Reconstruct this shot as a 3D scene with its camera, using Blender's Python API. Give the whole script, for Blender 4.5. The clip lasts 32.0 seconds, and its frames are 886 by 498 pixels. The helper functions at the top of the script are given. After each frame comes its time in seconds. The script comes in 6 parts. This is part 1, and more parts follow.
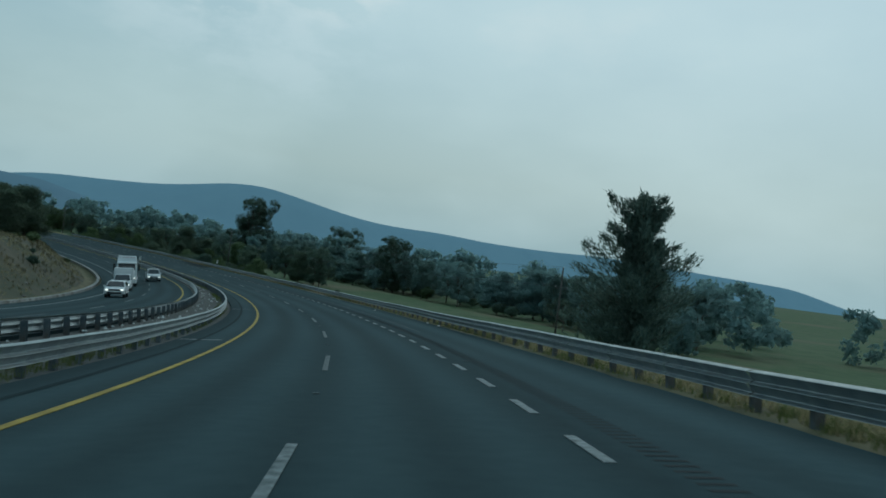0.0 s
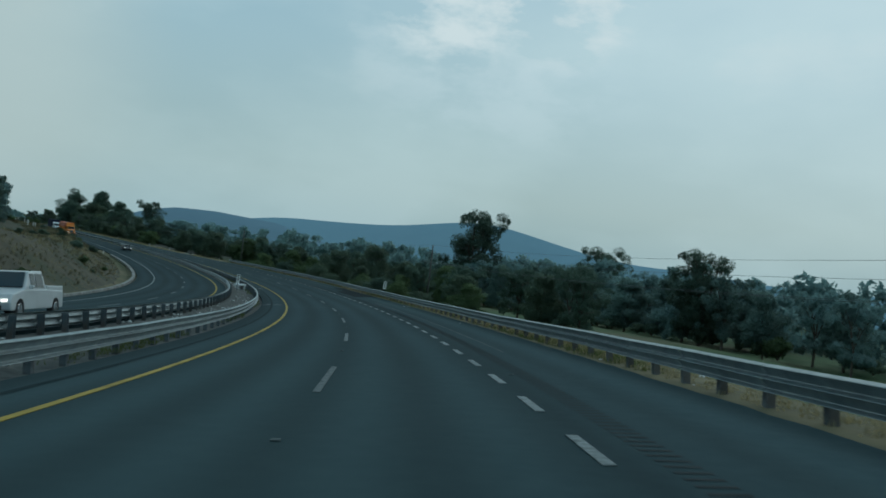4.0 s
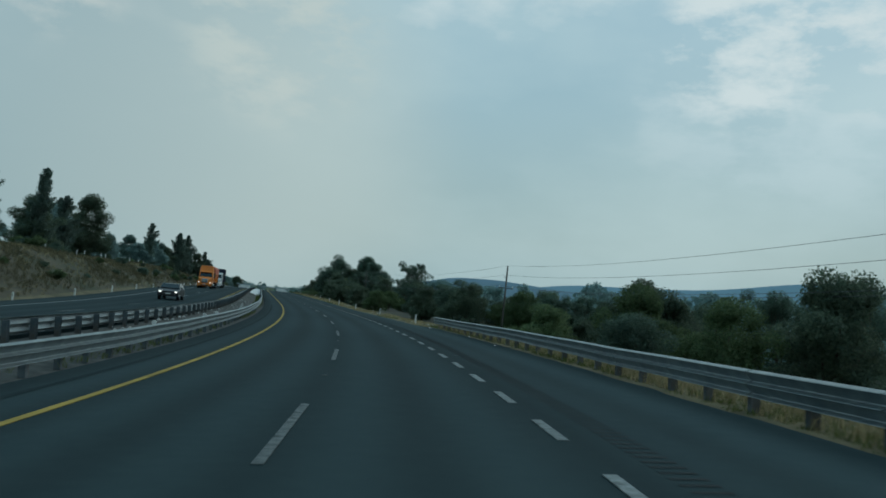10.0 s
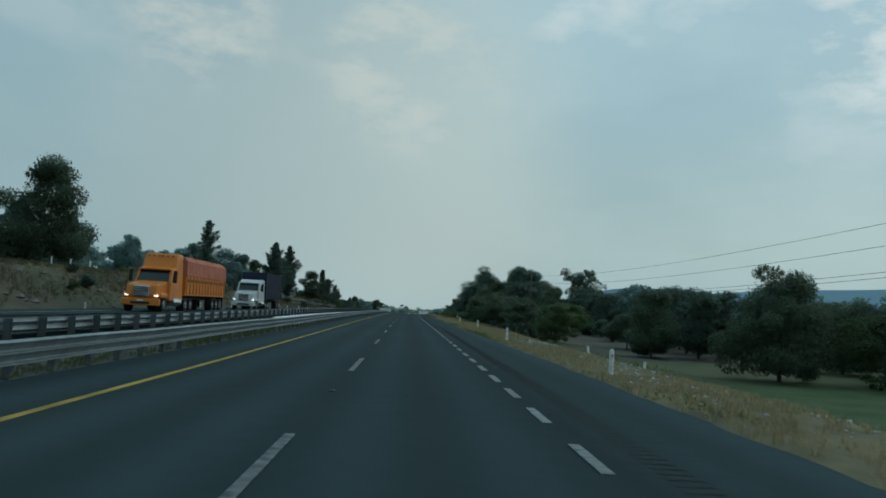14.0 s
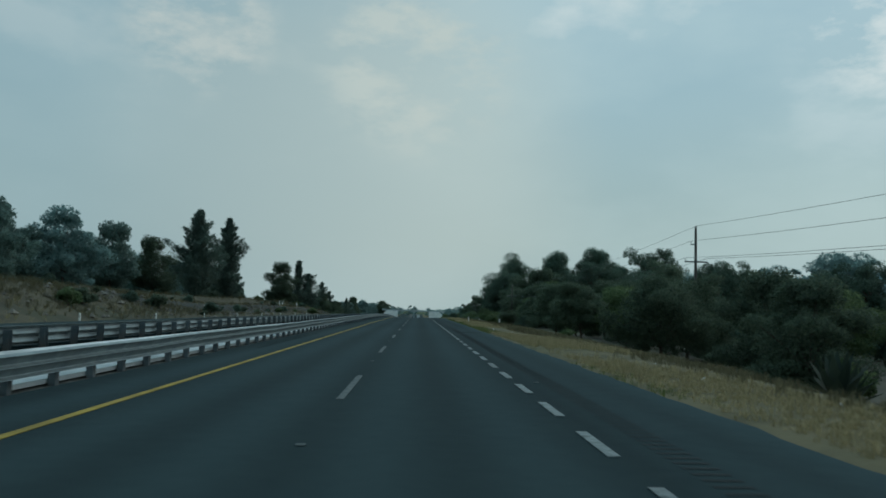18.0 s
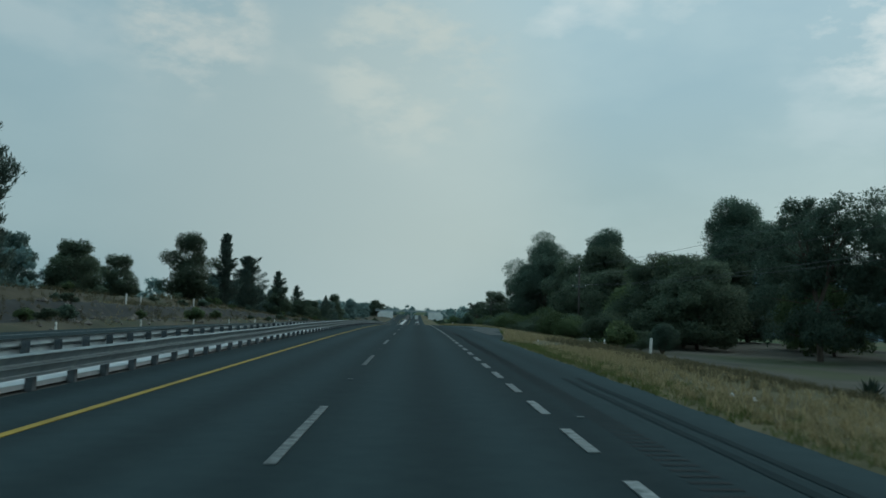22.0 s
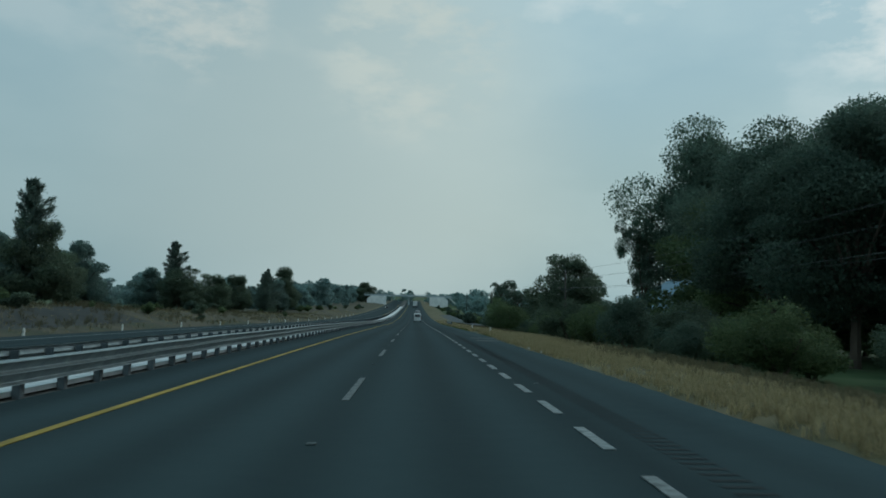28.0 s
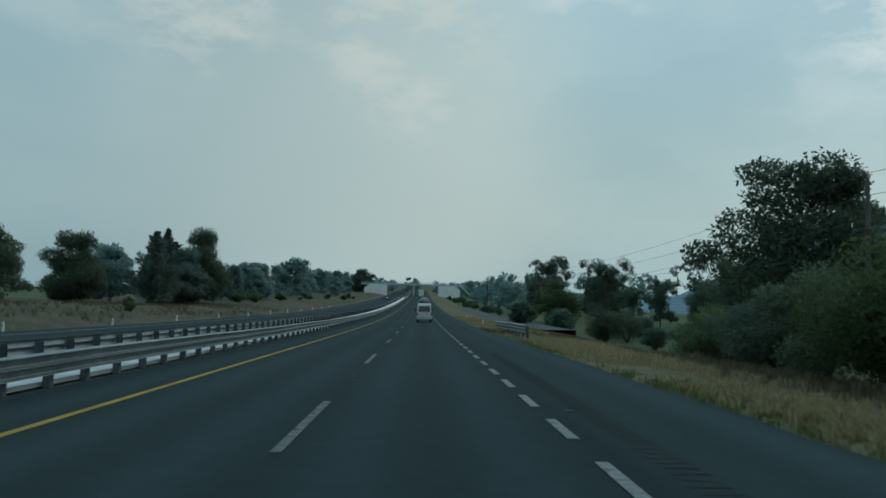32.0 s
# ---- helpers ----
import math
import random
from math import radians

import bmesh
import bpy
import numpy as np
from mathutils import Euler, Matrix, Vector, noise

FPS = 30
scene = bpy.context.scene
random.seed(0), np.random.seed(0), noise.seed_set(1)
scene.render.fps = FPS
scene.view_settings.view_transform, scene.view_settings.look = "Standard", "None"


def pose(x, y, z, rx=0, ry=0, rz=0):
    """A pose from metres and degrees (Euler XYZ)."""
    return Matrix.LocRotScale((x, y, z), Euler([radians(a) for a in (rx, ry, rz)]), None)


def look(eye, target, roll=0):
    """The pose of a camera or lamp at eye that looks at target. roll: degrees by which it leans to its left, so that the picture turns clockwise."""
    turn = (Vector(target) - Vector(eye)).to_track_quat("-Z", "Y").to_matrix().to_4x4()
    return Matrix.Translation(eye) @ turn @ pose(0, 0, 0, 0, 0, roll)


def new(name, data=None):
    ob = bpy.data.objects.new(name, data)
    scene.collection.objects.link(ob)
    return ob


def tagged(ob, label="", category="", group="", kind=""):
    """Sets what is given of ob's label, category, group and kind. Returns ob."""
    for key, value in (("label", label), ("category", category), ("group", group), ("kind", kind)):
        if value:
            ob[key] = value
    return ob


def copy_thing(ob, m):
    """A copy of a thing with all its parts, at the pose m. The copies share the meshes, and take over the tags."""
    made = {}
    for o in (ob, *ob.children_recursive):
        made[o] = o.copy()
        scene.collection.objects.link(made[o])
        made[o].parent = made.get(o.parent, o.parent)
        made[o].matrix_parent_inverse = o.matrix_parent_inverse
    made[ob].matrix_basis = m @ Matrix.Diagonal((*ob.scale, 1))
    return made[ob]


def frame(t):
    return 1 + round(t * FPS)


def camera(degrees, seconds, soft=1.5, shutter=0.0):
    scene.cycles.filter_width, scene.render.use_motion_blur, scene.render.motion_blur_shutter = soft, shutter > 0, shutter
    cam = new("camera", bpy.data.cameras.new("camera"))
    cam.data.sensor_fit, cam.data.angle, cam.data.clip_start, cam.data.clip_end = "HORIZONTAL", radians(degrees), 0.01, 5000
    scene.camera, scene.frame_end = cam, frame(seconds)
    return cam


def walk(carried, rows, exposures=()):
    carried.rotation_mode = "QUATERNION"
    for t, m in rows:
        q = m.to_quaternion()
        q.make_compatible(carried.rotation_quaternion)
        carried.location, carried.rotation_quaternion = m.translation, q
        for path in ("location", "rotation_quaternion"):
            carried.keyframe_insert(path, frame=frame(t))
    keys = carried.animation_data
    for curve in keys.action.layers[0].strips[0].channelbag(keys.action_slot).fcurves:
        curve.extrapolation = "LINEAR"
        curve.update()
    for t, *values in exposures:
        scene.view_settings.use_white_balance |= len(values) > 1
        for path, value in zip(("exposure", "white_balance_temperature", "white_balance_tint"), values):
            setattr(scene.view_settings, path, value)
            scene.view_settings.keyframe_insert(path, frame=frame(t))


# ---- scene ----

# ---------- the road's line: curvature, grade and bank along its length s ----------
CURVE_S = [-20, 0, 30, 60, 90, 120, 150, 180, 210, 240, 270, 300, 330, 360, 400, 460, 600, 1600]
CURVE_K = [0.00311, 0.003, 0.00281, 0.0026, 0.00248, 0.00251, 0.00262, 0.00274, 0.00274, 0.00259, 0.00216, 0.00141, 0.00063, 0.00011, -7e-05, -1e-05, 0.0, 0.0]
GRADE_S = [-40, 20, 80, 140, 200, 260, 320, 380, 440, 500, 560, 620, 680, 740, 800, 860, 920, 980, 1150, 1300, 1600]
GRADE_G = [-0.086, -0.0615, -0.0418, -0.0233, -0.0015, 0.0132, 0.0175, 0.0204, 0.0184, 0.0188, 0.0157, 0.0067, -0.0033, -0.0092, -0.0098, -0.0014, 0.0061, 0.0131, 0.0197, 0.0262, 0.0325]
SG = np.arange(-200.0, 1900.0, 1.0)


def running(a):
    c = np.concatenate([[0.0], np.cumsum((a[1:] + a[:-1]) / 2)])
    return c - c[200]


def build_line():
    psi = running(np.interp(SG, CURVE_S, CURVE_K))
    grade = np.interp(SG, GRADE_S, GRADE_G)
    bank = np.radians(np.interp(SG, [-60, 230, 340, 1200], [5.0, 5.0, 0.6, 0.6]))
    tx, ty = -np.sin(psi), np.cos(psi)
    origin = np.stack([running(tx), running(ty), running(grade)], 1)
    right = np.stack([ty * np.cos(bank), -tx * np.cos(bank), np.sin(bank)], 1)
    ahead = np.stack([tx, ty, grade], 1)
    ahead /= np.linalg.norm(ahead, axis=1)[:, None]
    up = np.cross(right, ahead)
    up /= np.linalg.norm(up, axis=1)[:, None]
    return origin, right, ahead, up, np.sin(bank)


LINE_O, LINE_R, LINE_T, LINE_U, LINE_B = build_line()


def sample(a, s):
    return np.stack([np.interp(s, SG, a[:, j]) for j in range(3)], -1)


def road_axes(s):
    return tuple(Vector(sample(a, s)) for a in (LINE_O, LINE_R, LINE_T, LINE_U))


def lift(s, u):
    """How far the opposite carriageway lies above the plane of this one."""
    k = np.clip((-np.asarray(u, float) - 6.3) / 1.6, 0, 1)
    return np.interp(s, [-200, 60, 110, 210, 300, 400, 470, 560, 620, 720, 850, 1900], [0.3, 0.35, 0.4, 0.4, 0.3, 0.45, 0.4, 0.12, 0.0, 0.05, 0.3, 0.3]) * k * k * (3 - 2 * k)


def on_road(s, u, h=0.0):
    o, r, t, n = road_axes(s)
    return o + r * u + n * (h + float(lift(s, u)))


# ---------- the camera and its drive: seconds, way along the road, offset, yaw, pitch, roll ----------
LANE = 3.5
DASH_START = 3.497
EYE = 1.604
DRIVE = [
    (0, -1.10, 0.96, -3.30, 4.49, 1.96),
    (1, 23.24, 1.35, -3.08, 4.13, 1.87),
    (2, 47.58, 1.67, -2.37, 3.98, 0.94),
    (3, 70.63, 1.62, -1.81, 3.94, 1.40),
    (6, 142.25, 0.97, -2.16, 4.05, 1.96),
    (7, 165.05, 0.96, -2.62, 4.18, 1.86),
    (8, 188.81, 1.09, -2.76, 4.15, 2.04),
    (9, 212.21, 1.39, -2.32, 4.34, 1.98),
    (10, 235.11, 1.38, -2.41, 4.32, 1.41),
    (11, 258.79, 1.29, -2.60, 4.31, 2.41),
    (12, 281.90, 1.45, -2.70, 4.15, 1.81),
    (13, 305.06, 1.66, -2.06, 4.08, 2.10),
    (14, 328.33, 1.45, -1.60, 4.29, 2.64),
    (17, 399.30, 1.36, -1.73, 4.16, 1.69),
    (18, 424.19, 1.30, -1.74, 4.20, 1.28),
    (19, 447.80, 1.36, -2.06, 3.74, 1.71),
    (20, 472.46, 1.49, -2.12, 4.05, 0.83),
    (21, 495.76, 1.48, -1.60, 4.15, 0.85),
    (22, 520.01, 1.46, -1.81, 4.27, 1.03),
    (23, 544.61, 1.43, -1.43, 4.10, 0.92),
    (24, 568.30, 1.31, -1.38, 4.13, 0.77),
    (25, 591.66, 1.23, -1.49, 4.17, 0.74),
    (28, 663.87, 1.19, -1.95, 4.32, 0.92),
    (29, 687.60, 1.32, -2.04, 4.18, 1.02),
    (30, 711.52, 1.41, -1.79, 4.40, 1.63),
    (31, 735.12, 1.48, -1.94, 4.25, 0.68),
    (32, 759.31, 1.58, -1.51, 4.27, 0.80),
]


def eye_pose(s, u, yaw, pitch, roll):
    o, r, t, n = road_axes(s)
    yaw, pitch, roll = radians(yaw), radians(pitch), radians(roll)
    ahead = t * math.cos(yaw) - r * math.sin(yaw)
    right = r * math.cos(yaw) + t * math.sin(yaw)
    look_to = ahead * math.cos(pitch) + n * math.sin(pitch)
    up = n * math.cos(pitch) - ahead * math.sin(pitch)
    side = right * math.cos(roll) + up * math.sin(roll)
    top = up * math.cos(roll) - right * math.sin(roll)
    m = Matrix((side, top, -look_to)).transposed().to_4x4()
    m.translation = o + r * u + n * EYE
    return m


def drive_at(t):
    """Smooth values between the rows of the drive."""
    a = np.array(DRIVE)
    i = int(np.clip(np.searchsorted(a[:, 0], t, side="right") - 1, 0, len(a) - 2))
    slope = np.gradient(a[:, 1:], a[:, 0], axis=0)
    d = a[i + 1, 0] - a[i, 0]
    x = (t - a[i, 0]) / d
    return ((2 * x**3 - 3 * x**2 + 1) * a[i, 1:] + (x**3 - 2 * x**2 + x) * d * slope[i]
            + (3 * x**2 - 2 * x**3) * a[i + 1, 1:] + (x**3 - x**2) * d * slope[i + 1])


cam = camera(57.0, 32.0, 1.7, 0.1)
walk(cam, [(k / 2, eye_pose(*drive_at(k / 2))) for k in range(65)], [(0, 0.05, 5960, 4.0), (8, 0.03, 6030, 5.0), (14, 0.03, 6180, 6.0), (32, 0.06, 6220, 6.0)])

# ---------- sky and sun ----------
SUN_UP, SUN_TURN = radians(46), radians(24)


def build_world():
    w = bpy.data.worlds.new("hazy_sky")
    scene.world = w
    w.use_nodes = True
    nt = w.node_tree
    nt.nodes.clear()
    add, link = nt.nodes.new, nt.links.new
    sky = add("ShaderNodeTexSky")
    sky.sky_type, sky.sun_disc = "NISHITA", False
    sky.sun_elevation, sky.sun_rotation = SUN_UP, SUN_TURN
    sky.air_density, sky.dust_density = 2.0, 6.0
    co = add("ShaderNodeTexCoord")
    sep = add("ShaderNodeSeparateXYZ")
    link(co.outputs["Generated"], sep.inputs[0])
    ramp = add("ShaderNodeValToRGB")
    e = ramp.color_ramp.elements
    e[0].position, e[0].color = 0.0, (0.252, 0.366, 0.386, 1)
    e[1].position, e[1].color = 0.85, (0.105, 0.265, 0.345, 1)
    for at, colour in ((0.10, (0.305, 0.408, 0.413)), (0.26, (0.285, 0.415, 0.46)), (0.42, (0.225, 0.375, 0.455))):
        m = e.new(at)
        m.color = (*colour, 1)
    link(sep.outputs["Z"], ramp.inputs[0])
    # broad soft clouds
    mp = add("ShaderNodeMapping")
    mp.inputs["Scale"].default_value = (1.0, 1.0, 2.2)
    link(co.outputs["Generated"], mp.inputs[0])
    n1 = add("ShaderNodeTexNoise")
    n1.inputs["Scale"].default_value, n1.inputs["Detail"].default_value, n1.inputs["Roughness"].default_value = 2.6, 6.0, 0.5
    link(mp.outputs[0], n1.inputs["Vector"])
    r1 = add("ShaderNodeMapRange")
    r1.inputs[1].default_value, r1.inputs[2].default_value, r1.inputs[3].default_value, r1.inputs[4].default_value = 0.40, 0.64, 0.0, 0.55
    link(n1.outputs[0], r1.inputs[0])
    mix = add("ShaderNodeMixRGB")
    mix.inputs[2].default_value = (0.43, 0.545, 0.555, 1)
    link(r1.outputs[0], mix.inputs[0])
    link(ramp.outputs[0], mix.inputs[1])
    mix2 = add("ShaderNodeMixRGB")
    mix2.blend_type = "ADD"
    mix2.inputs[0].default_value = 0.012
    link(mix.outputs[0], mix2.inputs[1])
    link(sky.outputs[0], mix2.inputs[2])
    # glow of the veiled sun, and brighter torn cloud edges near it
    to_sun = (math.sin(SUN_TURN) * math.cos(SUN_UP), math.cos(SUN_TURN) * math.cos(SUN_UP), math.sin(SUN_UP))
    dot = add("ShaderNodeVectorMath")
    dot.operation = "DOT_PRODUCT"
    dot.inputs[1].default_value = to_sun
    link(co.outputs["Generated"], dot.inputs[0])
    near = add("ShaderNodeMapRange")
    near.interpolation_type = "SMOOTHSTEP"
    near.inputs[1].default_value, near.inputs[2].default_value, near.inputs[4].default_value = 0.62, 1.0, 0.6
    link(dot.outputs["Value"], near.inputs[0])
    glowing = add("ShaderNodeMixRGB")
    glowing.inputs[2].default_value = (0.54, 0.66, 0.69, 1)
    link(near.outputs[0], glowing.inputs[0])
    link(mix2.outputs[0], glowing.inputs[1])
    n2 = add("ShaderNodeTexNoise")
    n2.inputs["Scale"].default_value, n2.inputs["Detail"].default_value, n2.inputs["Roughness"].default_value = 5.5, 8.0, 0.55
    link(mp.outputs[0], n2.inputs["Vector"])
    r2 = add("ShaderNodeMapRange")
    r2.inputs[1].default_value, r2.inputs[2].default_value, r2.inputs[4].default_value = 0.53, 0.68, 0.8
    link(n2.outputs[0], r2.inputs[0])
    high = add("ShaderNodeMapRange")
    high.inputs[1].default_value, high.inputs[2].default_value = 0.16, 0.40
    link(sep.outputs["Z"], high.inputs[0])
    amount = add("ShaderNodeMath")
    amount.operation = "MULTIPLY"
    link(r2.outputs[0], amount.inputs[0])
    link(high.outputs[0], amount.inputs[1])
    torn = add("ShaderNodeMixRGB")
    torn.inputs[2].default_value = (0.60, 0.67, 0.665, 1)
    link(amount.outputs[0], torn.inputs[0])
    link(glowing.outputs[0], torn.inputs[1])
    # warm haze low over the straight road
    dot2 = add("ShaderNodeVectorMath")
    dot2.operation = "DOT_PRODUCT"
    dot2.inputs[1].default_value = Vector((-0.77, 0.61, 0.17)).normalized()
    link(co.outputs["Generated"], dot2.inputs[0])
    warm = add("ShaderNodeMapRange")
    warm.interpolation_type = "SMOOTHSTEP"
    warm.inputs[1].default_value, warm.inputs[2].default_value, warm.inputs[4].default_value = 0.94, 1.0, 0.75
    link(dot2.outputs["Value"], warm.inputs[0])
    beige = add("ShaderNodeMixRGB")
    beige.inputs[2].default_value = (0.485, 0.552, 0.518, 1)
    link(warm.outputs[0], beige.inputs[0])
    link(torn.outputs[0], beige.inputs[1])
    # a duller blue-grey bank of haze away from the sun
    dot3 = add("ShaderNodeVectorMath")
    dot3.operation = "DOT_PRODUCT"
    dot3.inputs[1].default_value = Vector((-0.98, 0.05, 0.12)).normalized()
    link(co.outputs["Generated"], dot3.inputs[0])
    dull = add("ShaderNodeMapRange")
    dull.interpolation_type = "SMOOTHSTEP"
    dull.inputs[1].default_value, dull.inputs[2].default_value, dull.inputs[4].default_value = 0.66, 0.96, 0.48
    link(dot3.outputs["Value"], dull.inputs[0])
    bank = add("ShaderNodeMixRGB")
    bank.inputs[2].default_value = (0.23, 0.335, 0.37, 1)
    link(dull.outputs[0], bank.inputs[0])
    link(beige.outputs[0], bank.inputs[1])
    # torn bright puffs of cloud at their places
    n3 = add("ShaderNodeTexNoise")
    n3.inputs["Scale"].default_value, n3.inputs["Detail"].default_value, n3.inputs["Roughness"].default_value = 11.0, 9.0, 0.6
    link(mp.outputs[0], n3.inputs["Vector"])
    r3 = add("ShaderNodeMapRange")
    r3.inputs[1].default_value, r3.inputs[2].default_value = 0.44, 0.62
    link(n3.outputs[0], r3.inputs[0])
    sky_colour = bank.outputs[0]
    for way, edge, amount, colour in (
        ((-0.235, 0.908, 0.343), 0.9935, 0.75, (0.70, 0.73, 0.70)), ((-0.105, 0.933, 0.350), 0.9945, 0.7, (0.70, 0.72, 0.69)), ((-0.17, 0.92, 0.33), 0.975, 0.25, (0.56, 0.66, 0.68)),
        ((-0.69, 0.655, 0.312), 0.991, 0.75, (0.52, 0.57, 0.53)), ((-0.83, 0.445, 0.338), 0.995, 0.7, (0.52, 0.56, 0.53)),
    ):
        d = add("ShaderNodeVectorMath")
        d.operation = "DOT_PRODUCT"
        d.inputs[1].default_value = Vector(way).normalized()
        link(co.outputs["Generated"], d.inputs[0])
        r = add("ShaderNodeMapRange")
        r.interpolation_type = "SMOOTHSTEP"
        r.inputs[1].default_value, r.inputs[2].default_value, r.inputs[4].default_value = edge, 1 - (1 - edge) * 0.25, amount
        link(d.outputs["Value"], r.inputs[0])
        f = add("ShaderNodeMath")
        f.operation = "MULTIPLY"
        link(r.outputs[0], f.inputs[0])
        link(r3.outputs[0], f.inputs[1])
        m = add("ShaderNodeMixRGB")
        m.inputs[2].default_value = (*colour, 1)
        link(f.outputs[0], m.inputs[0])
        link(sky_colour, m.inputs[1])
        sky_colour = m.outputs[0]
    bg = add("ShaderNodeBackground")
    bg.inputs["Strength"].default_value = 1.0
    link(sky_colour, bg.inputs["Color"])
    out = add("ShaderNodeOutputWorld")
    link(bg.outputs[0], out.inputs[0])


build_world()
sun = new("sun", bpy.data.lights.new("sun", "SUN"))
sun.data.energy, sun.data.angle, sun.data.color = 0.28, radians(30), (1.0, 0.96, 0.9)
sun.matrix_world = look((0, 0, 0), (-math.sin(SUN_TURN) * math.cos(SUN_UP), -math.cos(SUN_TURN) * math.cos(SUN_UP), -math.sin(SUN_UP)))


# ---------- materials ----------
def material(name, stops, scale=1.0, rough=0.8, metal=0.0, bump=0.0, bump_scale=None, detail=6.0, stains=None, per_object=0.0, spec=0.3, stretch=(1, 1, 1), glow=0.0):
    """A surface whose colour runs through the stops by noise, with a second coarse layer of stains and fine relief."""
    m = bpy.data.materials.new(name)
    m.use_nodes = True
    nt = m.node_tree
    add, link = nt.nodes.new, nt.links.new
    b = nt.nodes["Principled BSDF"]
    b.inputs["Roughness"].default_value, b.inputs["Metallic"].default_value = rough, metal
    b.inputs["Specular IOR Level"].default_value = spec
    co = add("ShaderNodeTexCoord")
    mp = add("ShaderNodeMapping")
    mp.inputs["Scale"].default_value = stretch
    link(co.outputs["Object"], mp.inputs[0])
    n = add("ShaderNodeTexNoise")
    n.inputs["Scale"].default_value, n.inputs["Detail"].default_value = scale, detail
    link(mp.outputs[0], n.inputs["Vector"])
    ramp = add("ShaderNodeValToRGB")
    e = ramp.color_ramp.elements
    for i, c in enumerate(stops):
        x = 0.32 + 0.36 * i / max(1, len(stops) - 1)
        el = e[i] if i < 2 else e.new(x)
        el.position, el.color = x, (*c, 1)
    link(n.outputs[0], ramp.inputs[0])
    col = ramp.outputs[0]
    if stains:
        sc, tint, lo, hi, amount = stains
        n2 = add("ShaderNodeTexNoise")
        n2.inputs["Scale"].default_value, n2.inputs["Detail"].default_value = sc, 4.0
        link(mp.outputs[0], n2.inputs["Vector"])
        r2 = add("ShaderNodeMapRange")
        r2.inputs[1].default_value, r2.inputs[2].default_value, r2.inputs[4].default_value = lo, hi, amount
        link(n2.outputs[0], r2.inputs[0])
        mx = add("ShaderNodeMixRGB")
        mx.inputs[2].default_value = (*tint, 1)
        link(r2.outputs[0], mx.inputs[0])
        link(col, mx.inputs[1])
        col = mx.outputs[0]
    if per_object:
        oi = add("ShaderNodeObjectInfo")
        hs = add("ShaderNodeHueSaturation")
        r3 = add("ShaderNodeMapRange")
        r3.inputs[3].default_value, r3.inputs[4].default_value = 1 - per_object, 1 + per_object
        link(oi.outputs["Random"], r3.inputs[0])
        link(r3.outputs[0], hs.inputs["Value"])
        link(col, hs.inputs["Color"])
        col = hs.outputs[0]
    link(col, b.inputs["Base Color"])
    if bump:
        n3 = add("ShaderNodeTexNoise")
        n3.inputs["Scale"].default_value, n3.inputs["Detail"].default_value = bump_scale or scale * 6, 4.0
        link(mp.outputs[0], n3.inputs["Vector"])
        bp = add("ShaderNodeBump")
        bp.inputs["Strength"].default_value, bp.inputs["Distance"].default_value = bump, 0.02
        link(n3.outputs[0], bp.inputs["Height"])
        link(bp.outputs[0], b.inputs["Normal"])
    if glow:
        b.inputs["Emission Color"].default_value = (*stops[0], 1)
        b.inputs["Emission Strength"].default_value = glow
    return m


def foliage(name, dark, light, per_object=0.22):
    """Leaves: colour differs leaf by leaf and plant by plant, with some light passing through."""
    m = bpy.data.materials.new(name)
    m.use_nodes = True
    nt = m.node_tree
    add, link = nt.nodes.new, nt.links.new
    b = nt.nodes["Principled BSDF"]
    b.inputs["Roughness"].default_value = 0.65
    b.inputs["Specular IOR Level"].default_value = 0.2
    g = add("ShaderNodeNewGeometry")
    ramp = add("ShaderNodeValToRGB")
    ramp.color_ramp.elements[0].color, ramp.color_ramp.elements[1].color = (*dark, 1), (*light, 1)
    link(g.outputs["Random Per Island"], ramp.inputs[0])
    oi = add("ShaderNodeObjectInfo")
    hs = add("ShaderNodeHueSaturation")
    r3 = add("ShaderNodeMapRange")
    r3.inputs[3].default_value, r3.inputs[4].default_value = 1 - per_object, 1 + per_object
    link(oi.outputs["Random"], r3.inputs[0])
    link(r3.outputs[0], hs.inputs["Value"])
    link(ramp.outputs[0], hs.inputs["Color"])
    link(hs.outputs[0], b.inputs["Base Color"])
    tr = add("ShaderNodeBsdfTranslucent")
    thin = add("ShaderNodeHueSaturation")
    thin.inputs["Value"].default_value = 1.4
    link(hs.outputs[0], thin.inputs["Color"])
    link(thin.outputs[0], tr.inputs["Color"])
    mx = add("ShaderNodeMixShader")
    mx.inputs[0].default_value = 0.52
    out = nt.nodes["Material Output"]
    link(b.outputs[0], mx.inputs[1])
    link(tr.outputs[0], mx.inputs[2])
    link(mx.outputs[0], out.inputs[0])
    return m


def glass(name, tint):
    m = material(name, [tint, tint], rough=0.06, spec=0.6)
    return m


ASPHALT = material("asphalt", [(0.0245, 0.043, 0.0475), (0.030, 0.050, 0.054)], 3.0, 0.95, bump=0.15, bump_scale=60, stains=(0.05, (0.0355, 0.057, 0.0605), 0.42, 0.7, 0.7), spec=0.08)


